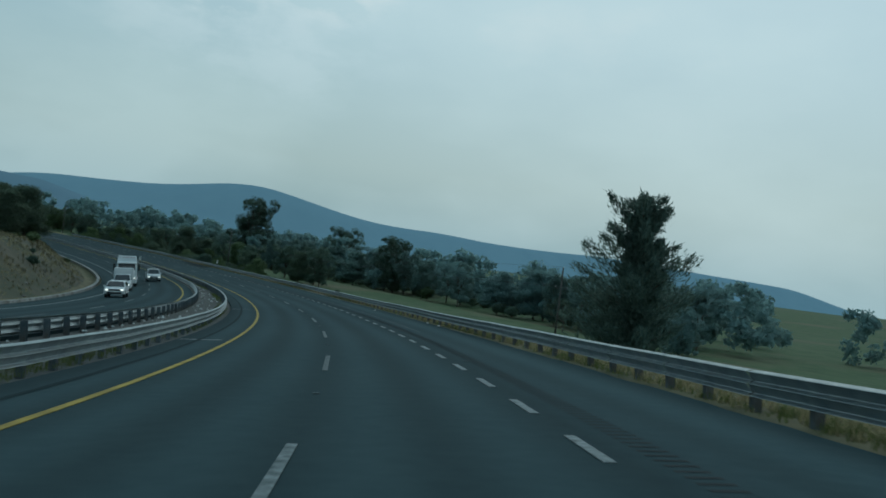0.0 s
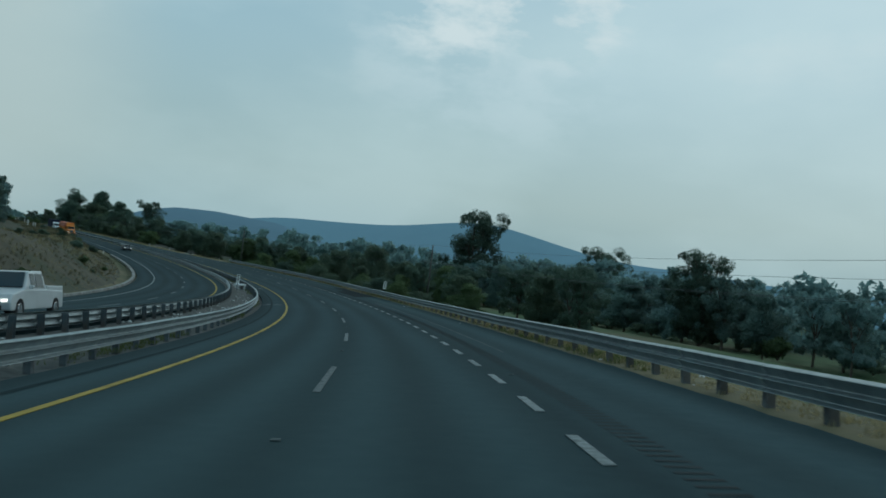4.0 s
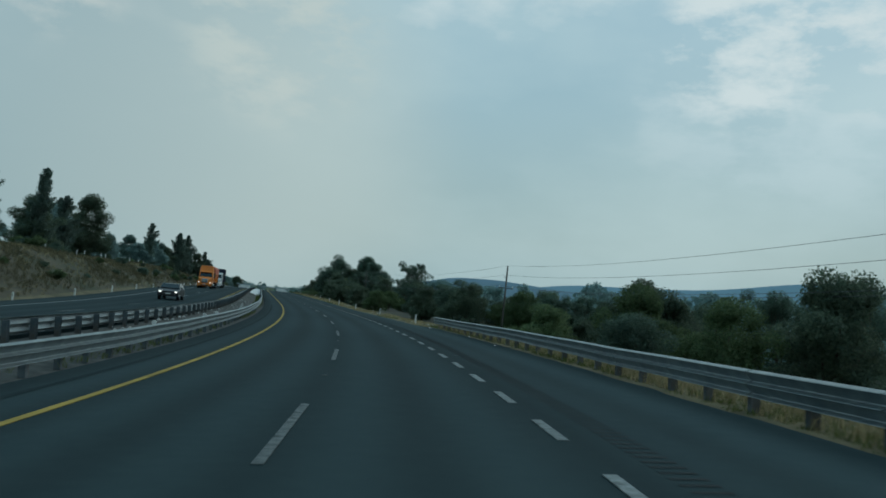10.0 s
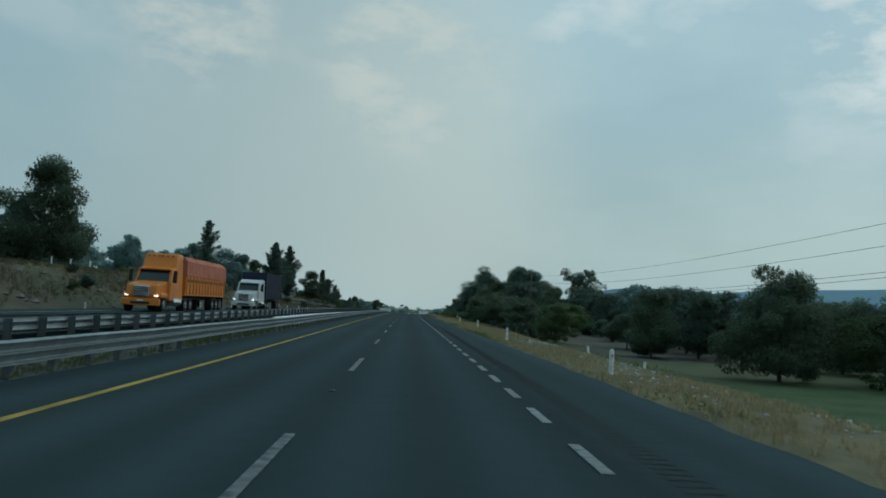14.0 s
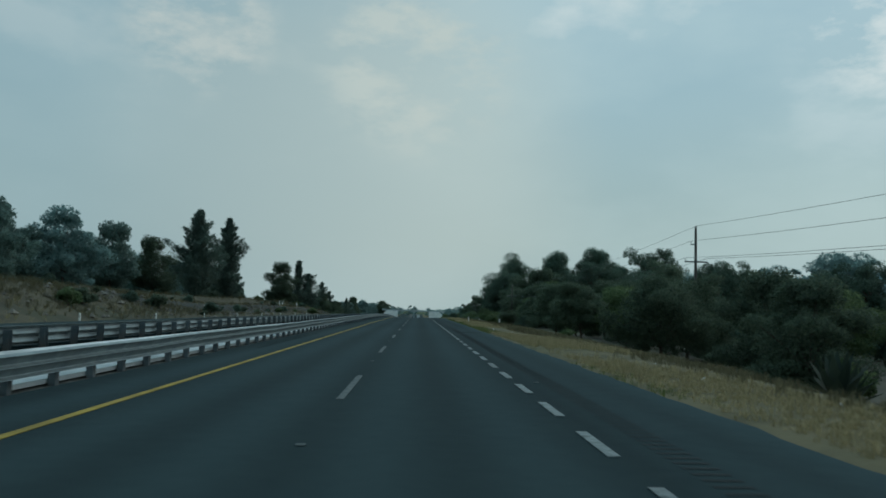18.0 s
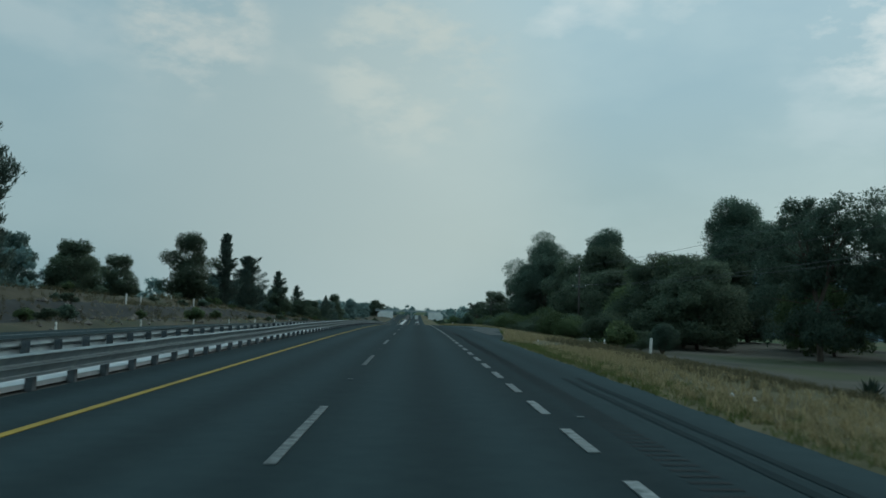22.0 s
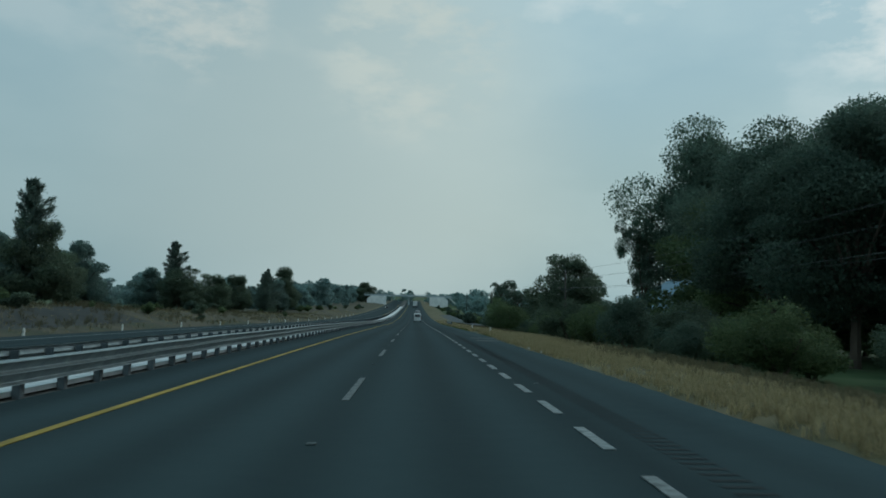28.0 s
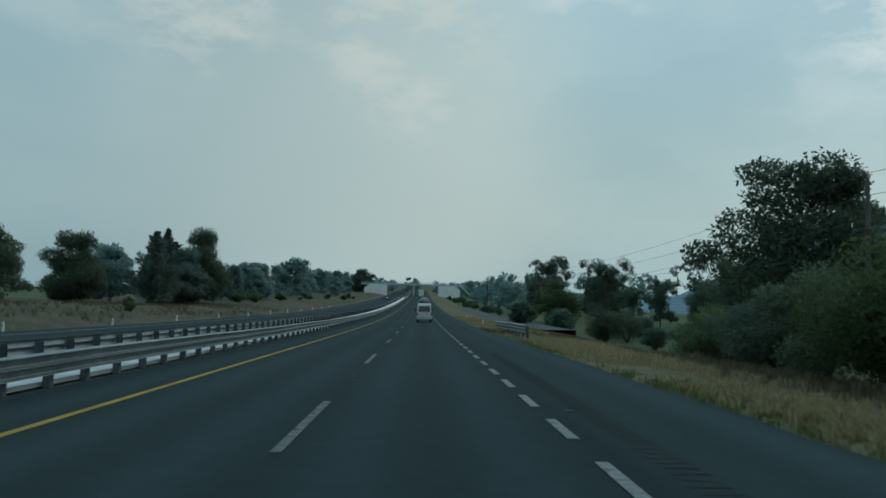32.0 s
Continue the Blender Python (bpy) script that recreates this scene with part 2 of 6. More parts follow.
def add_wheel_tracks(m):
    """Paler polished tracks where wheels run, and a darker oily middle, from the offset stored on the strip."""
    nt = m.node_tree
    add, link = nt.nodes.new, nt.links.new
    b = nt.nodes["Principled BSDF"]
    col = b.inputs["Base Color"].links[0].from_socket
    at = add("ShaderNodeAttribute")
    at.attribute_name = "across"
    w = add("ShaderNodeMath")
    w.operation = "MULTIPLY_ADD"
    w.inputs[1].default_value, w.inputs[2].default_value = 2 * math.pi / 1.75, -math.pi
    link(at.outputs["Fac"], w.inputs[0])
    c = add("ShaderNodeMath")
    c.operation = "COSINE"
    link(w.outputs[0], c.inputs[0])
    r = add("ShaderNodeMapRange")
    r.inputs[1].default_value, r.inputs[2].default_value, r.inputs[3].default_value, r.inputs[4].default_value = -1, 1, 0.86, 1.16
    link(c.outputs[0], r.inputs[0])
    hs = add("ShaderNodeHueSaturation")
    link(r.outputs[0], hs.inputs["Value"])
    link(col, hs.inputs["Color"])
    # an oily dark band outside the edge line, a dustier shoulder beyond it
    w2 = add("ShaderNodeMapRange")
    w2.inputs[1].default_value, w2.inputs[2].default_value = -10, 10
    link(at.outputs["Fac"], w2.inputs[0])
    ramp = add("ShaderNodeValToRGB")
    e = ramp.color_ramp.elements
    e[0].position, e[0].color = 0.0, (0.76, 0.76, 0.76, 1)
    e[1].position, e[1].color = 1.0, (0.90, 0.90, 0.90, 1)
    for u, v in ((-5.6, 0.74), (-4.9, 0.70), (-4.2, 0.80), (-3.2, 0.80), (3.45, 0.80), (3.75, 0.67), (4.45, 0.67), (4.95, 0.92), (6.2, 0.90)):
        el = e.new((u + 10) / 20)
        el.color = (v, v, v, 1)
    link(w2.outputs[0], ramp.inputs[0])
    mul = add("ShaderNodeMixRGB")
    mul.blend_type = "MULTIPLY"
    mul.inputs[0].default_value = 1.0
    link(hs.outputs[0], mul.inputs[1])
    link(ramp.outputs[0], mul.inputs[2])
    bright = add("ShaderNodeHueSaturation")
    # The haze veil over the bend is put into the asphalt's brightness.
    veil = add("ShaderNodeAttribute")
    veil.attribute_name = "veil"
    link(veil.outputs["Fac"], bright.inputs["Value"])
    link(mul.outputs[0], bright.inputs["Color"])
    link(bright.outputs[0], b.inputs["Base Color"])


add_wheel_tracks(ASPHALT)
OLD_PATCH = material("old_asphalt_patch", [(0.020, 0.034, 0.037), (0.026, 0.041, 0.044)], 2.0, 0.95, bump=0.3, bump_scale=50, spec=0.05)
PATCH = material("asphalt_patch", [(0.016, 0.023, 0.025), (0.024, 0.033, 0.035)], 2.0, 0.95, bump=0.5, bump_scale=50, spec=0.05)
DUST = material("pale_dust", [(0.11, 0.125, 0.128), (0.24, 0.26, 0.26)], 1.5, 0.95, bump=0.4, bump_scale=30)
WHITE_LINE = material("road_paint_white", [(0.10, 0.122, 0.122), (0.28, 0.312, 0.31)], 6.0, 0.75, bump=0.4, bump_scale=60, per_object=0.15)
LANE_PAINT = material("worn_lane_paint", [(0.055, 0.072, 0.073), (0.21, 0.238, 0.238)], 5.0, 0.85, bump=0.4, bump_scale=60, per_object=0.2)
YELLOW_LINE = material("road_paint_yellow", [(0.24, 0.175, 0.03), (0.42, 0.30, 0.05)], 1.2, 0.75, bump=0.4, bump_scale=60)
STEEL = material("galvanised_steel", [(0.20, 0.245, 0.255), (0.31, 0.355, 0.36)], 2.5, 0.48, 0.8, bump=0.15, bump_scale=40, stains=(0.6, (0.17, 0.18, 0.175), 0.5, 0.75, 0.6), per_object=0.05)
POST = material("post_steel", [(0.075, 0.095, 0.105), (0.14, 0.165, 0.175)], 4.0, 0.7, 0.2, stains=(3.0, (0.10, 0.07, 0.05), 0.5, 0.7, 0.6), per_object=0.2)
SOIL = material("verge_soil", [(0.085, 0.078, 0.045), (0.14, 0.122, 0.07), (0.19, 0.16, 0.09)], 0.5, 0.95, bump=0.8, bump_scale=6, stains=(0.05, (0.06, 0.075, 0.03), 0.45, 0.62, 0.6))
FIELD = material("green_field", [(0.036, 0.068, 0.026), (0.056, 0.096, 0.036), (0.078, 0.104, 0.048)], 0.25, 0.95, bump=0.9, bump_scale=5, stains=(0.03, (0.12, 0.105, 0.06), 0.52, 0.68, 0.8))
CUT = material("cut_bank", [(0.056, 0.052, 0.036), (0.115, 0.100, 0.066)], 0.35, 0.95, bump=0.9, bump_scale=4, stains=(0.12, (0.052, 0.062, 0.035), 0.45, 0.65, 0.8))
DARK_CUT = material("dark_earth_cut", [(0.030, 0.034, 0.034), (0.060, 0.062, 0.056)], 0.5, 0.95, bump=1.0, bump_scale=4, stains=(0.2, (0.10, 0.09, 0.065), 0.55, 0.7, 0.7))
BARE = material("bare_field_soil", [(0.070, 0.070, 0.056), (0.115, 0.11, 0.088)], 0.3, 0.95, bump=0.8, bump_scale=4, stains=(0.07, (0.07, 0.085, 0.04), 0.5, 0.66, 0.8))
GRAVEL = material("median_gravel", [(0.055, 0.058, 0.054), (0.12, 0.12, 0.11)], 2.0, 0.95, bump=0.9, bump_scale=20)
BARK = material("bark", [(0.07, 0.055, 0.045), (0.15, 0.125, 0.10)], 3.0, 0.9, bump=0.8, bump_scale=20, stretch=(1, 1, 0.25))
POLE_WOOD = material("pole_wood", [(0.055, 0.05, 0.045), (0.11, 0.10, 0.09)], 4.0, 0.85, bump=0.5, stretch=(1, 1, 0.1))
LEAF_OLIVE = foliage("olive_leaves", (0.070, 0.105, 0.075), (0.135, 0.18, 0.118))
LEAF_GUM = foliage("gum_leaves", (0.066, 0.110, 0.084), (0.125, 0.182, 0.135))
LEAF_PINE = foliage("needle_leaves", (0.070, 0.108, 0.092), (0.135, 0.185, 0.15))
LEAF_BRIGHT = foliage("bright_leaves", (0.072, 0.115, 0.055), (0.145, 0.20, 0.095))
# Distance haze is mixed into these two far-tree leaf colours.
LEAF_HAZE = foliage("haze_blue_leaves", (0.16, 0.262, 0.255), (0.235, 0.34, 0.325), 0.12)
LEAF_FAR = foliage("hazed_green_leaves", (0.112, 0.182, 0.165), (0.18, 0.258, 0.225), 0.15)
LEAF_BLUE = foliage("agave_leaves", (0.05, 0.075, 0.06), (0.10, 0.13, 0.10))
DRY_GRASS = foliage("dry_grass_blades", (0.16, 0.135, 0.07), (0.36, 0.31, 0.18), 0.0)
SCRUB = foliage("dark_scrub", (0.065, 0.062, 0.035), (0.15, 0.135, 0.08), 0.0)
GREEN_GRASS = foliage("green_grass_blades", (0.06, 0.085, 0.025), (0.14, 0.16, 0.06), 0.0)
# Haze over the hills is put into their blue colour and a glow.
NEAR_HILL = material("hazy_near_hill", [(0.061, 0.110, 0.142), (0.073, 0.124, 0.156)], 0.03, 1.0, spec=0.0, glow=0.65, detail=8.0)
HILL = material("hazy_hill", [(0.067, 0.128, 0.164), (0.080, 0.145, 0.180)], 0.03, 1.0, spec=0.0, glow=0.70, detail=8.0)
CONCRETE = material("pale_concrete", [(0.66, 0.67, 0.66), (0.82, 0.82, 0.80)], 0.6, 0.9, bump=0.3)
WHITE_POST = material("white_post_paint", [(0.55, 0.55, 0.52), (0.78, 0.78, 0.75)], 6.0, 0.6)


# ---------- builders ----------
def mesh_object(name, verts, faces, mat, parent=None, smooth=False):
    me = bpy.data.meshes.new(name)
    me.from_pydata([tuple(v) for v in verts], [], [tuple(f) for f in faces])
    for m in mat if isinstance(mat, (list, tuple)) else [mat]:
        me.materials.append(m)
    if smooth:
        me.polygons.foreach_set("use_smooth", [True] * len(me.polygons))
    me.update()
    ob = new(name, me)
    if parent:
        ob.parent = parent
    return ob


def part(name, bm, mat, parent, label="", smooth=False):
    me = bpy.data.meshes.new(name)
    bm.to_mesh(me)
    bm.free()
    me.materials.append(mat)
    if smooth:
        me.polygons.foreach_set("use_smooth", [True] * len(me.polygons))
    ob = new(name, me)
    ob.parent = parent
    return tagged(ob, label)


def shared(name, me, parent, m, label=""):
    ob = new(name, me)
    ob.parent = parent
    ob.matrix_basis = m
    return tagged(ob, label)


def thing(name, m, label, category, group="", kind=""):
    ob = new(name)
    ob.empty_display_size = 0.3
    ob.matrix_basis = m
    return tagged(ob, label, category, group, kind)


def box(bm, x0, x1, y0, y1, z0, z1, bevel=0.0, seg=2):
    r = bmesh.ops.create_cube(bm, size=1.0)
    for v in r["verts"]:
        v.co = Vector(((x0 + x1) / 2 + v.co.x * (x1 - x0), (y0 + y1) / 2 + v.co.y * (y1 - y0), (z0 + z1) / 2 + v.co.z * (z1 - z0)))
    if bevel:
        es = list({e for v in r["verts"] for e in v.link_edges})
        bmesh.ops.bevel(bm, geom=es, offset=bevel, segments=seg, affect="EDGES", profile=0.6)
    return bm


def tube(bm, a, b, r0, r1, sides=8, caps=True):
    a, b = Vector(a), Vector(b)
    q = (b - a).to_track_quat("Z", "Y")
    rings = []
    for p, r in ((a, r0), (b, r1)):
        rings.append([bm.verts.new(p + q @ Vector((r * math.cos(2 * math.pi * i / sides), r * math.sin(2 * math.pi * i / sides), 0))) for i in range(sides)])
    for i in range(sides):
        j = (i + 1) % sides
        bm.faces.new((rings[0][i], rings[0][j], rings[1][j], rings[1][i]))
    if caps:
        bm.faces.new(rings[0][::-1])
        bm.faces.new(rings[1])


def mesh_of(name, bm, mat):
    me = bpy.data.meshes.new(name)
    bm.to_mesh(me)
    bm.free()
    me.materials.append(mat)
    return me


def road_pose(s, u, h=0.0, turn=0.0, upright=False):
    """A pose at a place of the road: y ahead, x to the right, z off its surface."""
    o, r, t, n = road_axes(s)
    if upright:
        t = Vector((t.x, t.y, 0)).normalized()
        n = Vector((0, 0, 1))
        r2 = t.cross(n)
    else:
        r2 = r
    m = Matrix((r2, t, n)).transposed().to_4x4()
    m.translation = on_road(s, u, h)
    return m @ pose(0, 0, 0, 0, 0, turn)


# ---------- the lie of the land ----------
def smooth01(x):
    x = np.clip(x, 0, 1)
    return x * x * (3 - 2 * x)


def hum(x, y, k, seed):
    """Soft rolling noise from a few waves."""
    rs = np.random.RandomState(seed)
    v = np.zeros_like(x)
    for _ in range(7):
        a, b, p = rs.uniform(-1, 1), rs.uniform(-1, 1), rs.uniform(0, 6.28)
        v += np.sin((a * x + b * y) * k + p)
    return v / 7


def land(s, u):
    """Height of the ground over the road's own line."""
    b = np.interp(s, SG, LINE_B)
    core = np.clip(u, -21.0, 8.0) * b + lift(s, u)
    right = np.interp(s, [-200, 250, 340, 420, 520, 900, 1700], [-3.2, -3.4, -4.4, -2.4, -1.6, -1.3, -1.2])
    left = np.interp(s, [-200, 60, 170, 260, 350, 450, 560, 640, 720, 820, 1000, 1900], [4.0, 5.2, 5.0, 3.8, 3.0, 2.6, 2.8, 2.8, 2.2, 1.2, 0.9, 0.8])
    step = smooth01((s - 500) / 40) * smooth01((760 - s) / 60)
    rise = smooth01((-u - 21.0) / 10.0) * (1 - step) + step * (0.12 * smooth01((-u - 21.0) / 4.0) + 0.48 * smooth01((-u - 26.0) / 2.2) + 0.40 * smooth01((-u - 30.5) / 4.0))
    z = core + right * smooth01((u - 8.6) / 13.0) + left * rise
    z = z - 0.35 * smooth01((-u - 19.6) / 0.8) * smooth01((22.5 + u) / 1.5)
    far = smooth01((np.abs(u) - 14.0) / 20.0)
    z = z + far * (0.5 * hum(s, u, 0.16, 3) + 0.9 * hum(s, u, 0.045, 4))
    z = z + 0.10 * smooth01((np.abs(u + 6) - 14.5) / 3.0) * hum(s, u, 1.3, 5)
    return z


def ground_point(s, u):
    o, r, t, n = road_axes(s)
    flat = Vector((t.y, -t.x, 0)).normalized()
    p = o + flat * u
    p.z = o.z + float(land(np.array([float(s)]), np.array([float(u)]))[0])
    return p


def build_ground():
    ss = np.arange(-150.0, 1500.0, 3.0)
    us = np.concatenate([np.arange(-64, -37, 3.0), np.arange(-36, -20.6, 0.75), [-20.5, -20, -19.4, -14, -9, -8, -7, -6.2, -5, 0, 5, 5.8, 6.1, 6.4, 6.7, 7.0, 7.4, 7.8, 8.2], np.arange(8.6, 16, 0.5), np.arange(16, 66, 2.5)])
    S, Uo = np.meshgrid(ss, us, indexing="ij")
    o = sample(LINE_O, S.ravel())
    t = sample(LINE_T, S.ravel())
    h = np.hypot(t[:, 0], t[:, 1])
    u = Uo.ravel()
    z = o[:, 2] + land(S.ravel(), u)
    under = (u > -19.6) & (u < np.interp(S.ravel(), [-200, 293, 297, 330, 440, 566, 585, 610, 634, 650, 660, 715, 722, 1600], [7.3, 7.3, 6.5, 6.45, 6.2, 6.3, 8.3, 10.5, 9.8, 7.6, 6.35, 6.4, 6.75, 6.75]) + 0.1)
    z -= np.where(under, 0.12, 0.0)
    V = np.stack([o[:, 0] + t[:, 1] / h * u, o[:, 1] - t[:, 0] / h * u, z], 1)
    n, m = S.shape
    idx = np.arange(n * m).reshape(n, m)
    F = np.stack([idx[:-1, :-1], idx[:-1, 1:], idx[1:, 1:], idx[1:, :-1]], -1).reshape(-1, 4)
    uc = (us[:-1] + us[1:]) / 2
    sc = (ss[:-1] + ss[1:]) / 2
    fm = np.where(uc < -21.5, 1, np.where((uc > -9) & (uc < -5), 2, np.where(uc > 17.0, 3, 0)))
    mats = np.tile(fm, (n - 1, 1))
    cut = (sc[:, None] > 505) & (sc[:, None] < 745) & (uc[None] < -24.3) & (uc[None] > -30.5)
    bare = (sc[:, None] > 425) & (sc[:, None] < 680) & (uc[None] > 15.5)
    mats = np.where(cut, 4, np.where(bare, 5, mats)).ravel()
    # the far sheet, out to the horizon
    ax = np.concatenate([-np.geomspace(4300, 760, 16), np.arange(-700, 701, 20.0), np.geomspace(760, 4300, 16)])
    X, Y = np.meshgrid(ax - 300, ax + 450, indexing="ij")
    X, Y = X.ravel(), Y.ravel()
    L = LINE_O[::4]
    T4 = LINE_T[::4]
    best = np.empty(len(X), int)
    for i in range(0, len(X), 2000):
        d = (X[i:i + 2000, None] - L[None, :, 0]) ** 2 + (Y[i:i + 2000, None] - L[None, :, 1]) ** 2
        best[i:i + 2000] = d.argmin(1)
    sv = SG[::4][best]
    off = (X - L[best, 0]) * T4[best, 1] - (Y - L[best, 1]) * T4[best, 0]
    dist = np.hypot(X - L[best, 0], Y - L[best, 1])
    off = np.sign(off) * dist
    zf = L[best, 2] + land(sv, off)
    fade = smooth01((dist - 90) / 600)
    zf = zf * (1 - fade) + (-2.0 - dist * 0.002) * fade
    inside = (dist < 44) & (sv > -148) & (sv < 1494)
    zf = np.where(inside, zf - 7.0, zf - np.where(dist < 75, 1.0, 0.4))
    k = len(ax)
    idx2 = np.arange(k * k).reshape(k, k) + len(V)
    F2 = np.stack([idx2[:-1, :-1], idx2[1:, :-1], idx2[1:, 1:], idx2[:-1, 1:]], -1).reshape(-1, 4)
    V = np.concatenate([V, np.stack([X, Y, zf], 1)])
    ob = mesh_object("ground", V.tolist(), np.concatenate([F, F2]).tolist(), [SOIL, CUT, GRAVEL, FIELD, DARK_CUT, BARE], smooth=True)
    ob.data.polygons.foreach_set("material_index", np.concatenate([mats, np.full(len(F2), 3)]).tolist())
    return tagged(ob, "dry brown and green verge land beside the highway", "ground", kind="structure")


ground = build_ground()


def set_veil(ob, s):
    """How much the asphalt colour is lightened along the way: a pale veil of haze on the bend."""
    at = ob.data.attributes.new("veil", "FLOAT", "POINT")
    at.data.foreach_set("value", np.interp(s, [-200, 90, 170, 260], [1.6, 1.6, 1.45, 1.27]))


def ribbon(name, mat, s0, s1, us, h, step=3.0, label="", category="", edge=0.0, parent=None):
    """A strip laid on the road between offsets us, as a thin slab with turned-down edges."""
    ss = np.arange(s0, s1 + step / 2, step)
    prof = [(us[0], h - edge)] * (edge > 0) + [(a, h) for a in us] + [(us[-1], h - edge)] * (edge > 0)
    V, F = [], []
    for s in ss:
        o, r, t, n = road_axes(s)
        V += [o + r * a + n * (c + float(lift(s, a))) for a, c in prof]
    k = len(prof)
    for i in range(len(ss) - 1):
        for j in range(k - 1):
            a = i * k + j
            F.append((a, a + 1, a + k + 1, a + k))
    ob = mesh_object(name, V, F, mat, parent)
    across = ob.data.attributes.new("across", "FLOAT", "POINT")
    across.data.foreach_set("value", [a for _ in ss for a, c in prof])
    set_veil(ob, np.repeat(ss, k))
    if label:
        tagged(ob, label, category, kind="structure")
    return ob


EDGE_S = [-200, 293, 297, 330, 440, 566, 585, 610, 634, 650, 660, 715, 722, 1600]
EDGE_U = [7.3, 7.3, 6.5, 6.45, 6.2, 6.3, 8.3, 10.5, 9.8, 7.6, 6.35, 6.4, 6.75, 6.75]


def road_edge(s):
    """Where the asphalt ends on the outer side."""
    return np.interp(s, EDGE_S, EDGE_U)


road = ribbon("road", ASPHALT, -150, 1480, [-5.5, -4.6] + [-3.5 + 0.35 * k for k in range(21)] + [4.2, 5.2, 6.0], 0.0, label="dark worn asphalt carriageway with dashed white lines", category="road", edge=0.12)


def build_shoulder():
    """The asphalt shoulder, with its broken outer edge and the wide pull-out."""
    rs = np.random.RandomState(4)
    V, F, A = [], [], []
    ss = np.arange(-150, 1480.1, 1.0)
    for s in ss:
        e = float(road_edge(s)) + rs.uniform(-0.07, 0.07)
        row = [(5.998, 0.0), (6.0 + (e - 6.0) * 0.5, 0.0), (e, -0.01), (e + 0.12, -0.25)]
        V += [on_road(s, u, h) for u, h in row]
        A += [u for u, h in row]
    for i in range(len(ss) - 1):
        F += [(4 * i + j, 4 * i + j + 1, 4 * i + j + 5, 4 * i + j + 4) for j in range(3)]
    ob = mesh_object("road_shoulder", V, F, ASPHALT)
    across = ob.data.attributes.new("across", "FLOAT", "POINT")
    across.data.foreach_set("value", A)
    set_veil(ob, np.repeat(ss, 4))
    tagged(ob, "worn asphalt shoulder with a crumbling edge and wide pull-out", "road", kind="structure")


build_shoulder()
road_far = ribbon("road_opposite", ASPHALT, -150, 1480, [-19.5, -18.2] + [-17.0 + 0.5 * k for k in range(15)] + [-9.4, -8.9], 0.0, label="dark asphalt carriageway for oncoming traffic", category="road", edge=0.12)
ribbon("yellow_edge_line", YELLOW_LINE, -60, 1300, [-3.572, -3.428], 0.012, edge=0.008, parent=road)
ribbon("yellow_edge_line", YELLOW_LINE, -60, 1300, [-9.98, -9.82], 0.012, edge=0.008, parent=road_far)
ribbon("white_edge_line", WHITE_LINE, -60, 1300, [-17.3, -17.15], 0.012, edge=0.008, parent=road_far)


def slab_mesh(name, length, width, mat):
    bm = bmesh.new()
    box(bm, -width / 2, width / 2, 0, length, 0.0, 0.012)
    return mesh_of(name, bm, mat)


def build_dashes():
    long_dash, short_dash = slab_mesh("lane_dash", 5.0, 0.13, LANE_PAINT), slab_mesh("edge_dash", 1.85, 0.15, WHITE_LINE)
    for k in range(-2, 86):
        s = DASH_START + 15 * k
        shared("lane_dash", long_dash, road, road_pose(s + 2.5, 0.0, 0.004) @ pose(0, -2.5, 0))
        shared("lane_dash", long_dash, road_far, road_pose(s + 6, -13.5, 0.004) @ pose(0, -2.5, 0))
    stud = slab_mesh("road_stud", 0.10, 0.11, LANE_PAINT)
    near = [2.787 + 3.977 * k for k in range(-6, 85)] + [0.90 + 3.432 * k for k in range(99, 262)]
    for s in near:
        s += float(np.interp(s, [8, 60, 90, 155, 185, 220], [0.95, 0.8, 0.5, 0.5, 0.2, 0.0]))
        shared("edge_dash", short_dash, road, road_pose(s + 0.9, LANE + 0.03, 0.004) @ pose(0, -0.9, 0))
    for k in range(-2, 70):
        shared("road_stud", stud, road, road_pose(DASH_START + 15 * k + 10.2, 0.0, 0.01))
        if k % 2:
            shared("road_stud", stud, road, road_pose(DASH_START + 15 * k + 4.0, 4.0, 0.01))


build_dashes()


# ---------- guard rails ----------
def beam_mesh():
    """A four-metre rail with three sharp ridges and two hollows between them, with real thickness."""
    hollow = [(0.122, -0.002), (0.114, -0.018), (0.014, -0.158), (0.004, -0.178), (0.014, -0.197), (0.118, -0.241)]
    prof = [(0.0, 0.290), (0.118, 0.256)] + [(x, z + c) for c in (0.245, 0.0) for x, z in hollow] + [(0.122, -0.248), (0.02, -0.270)]
    prof = [(x, 0.84 * z + 0.042) for x, z in prof[::-1]]
    back = [(a - 0.012, b) for a, b in prof]
    ring = prof + back[::-1]
    bm = bmesh.new()
    a = [bm.verts.new((x, 0.0, z)) for x, z in ring]
    b = [bm.verts.new((x, 3.83, z)) for x, z in ring]
    k = len(ring)
    for i in range(k):
        j = (i + 1) % k
        bm.faces.new((a[i], a[j], b[j], b[i]))
    n = len(prof)
    for r in (a, b):
        for i in range(n - 1):
            bm.faces.new((r[i], r[i + 1], r[k - 2 - i], r[k - 1 - i]))
    for y in (0.12, 0.2, 1.905):
        box(bm, 0.0, 0.022, y - 0.02, y + 0.02, -0.02, 0.02)
    bmesh.ops.recalc_face_normals(bm, faces=bm.faces)
    return mesh_of("beam", bm, STEEL)


def post_mesh(height):
    """A C-shaped steel post, its web facing the traffic, with a block behind the beam."""
    bm = bmesh.new()
    box(bm, -0.02, -0.012, -0.09, 0.09, -height - 0.4, 0.22)
    box(bm, -0.16, -0.02, -0.09, -0.08, -height - 0.4, 0.22)
    box(bm, -0.16, -0.02, 0.08, 0.09, -height - 0.4, 0.22)
    return mesh_of("post", bm, POST)


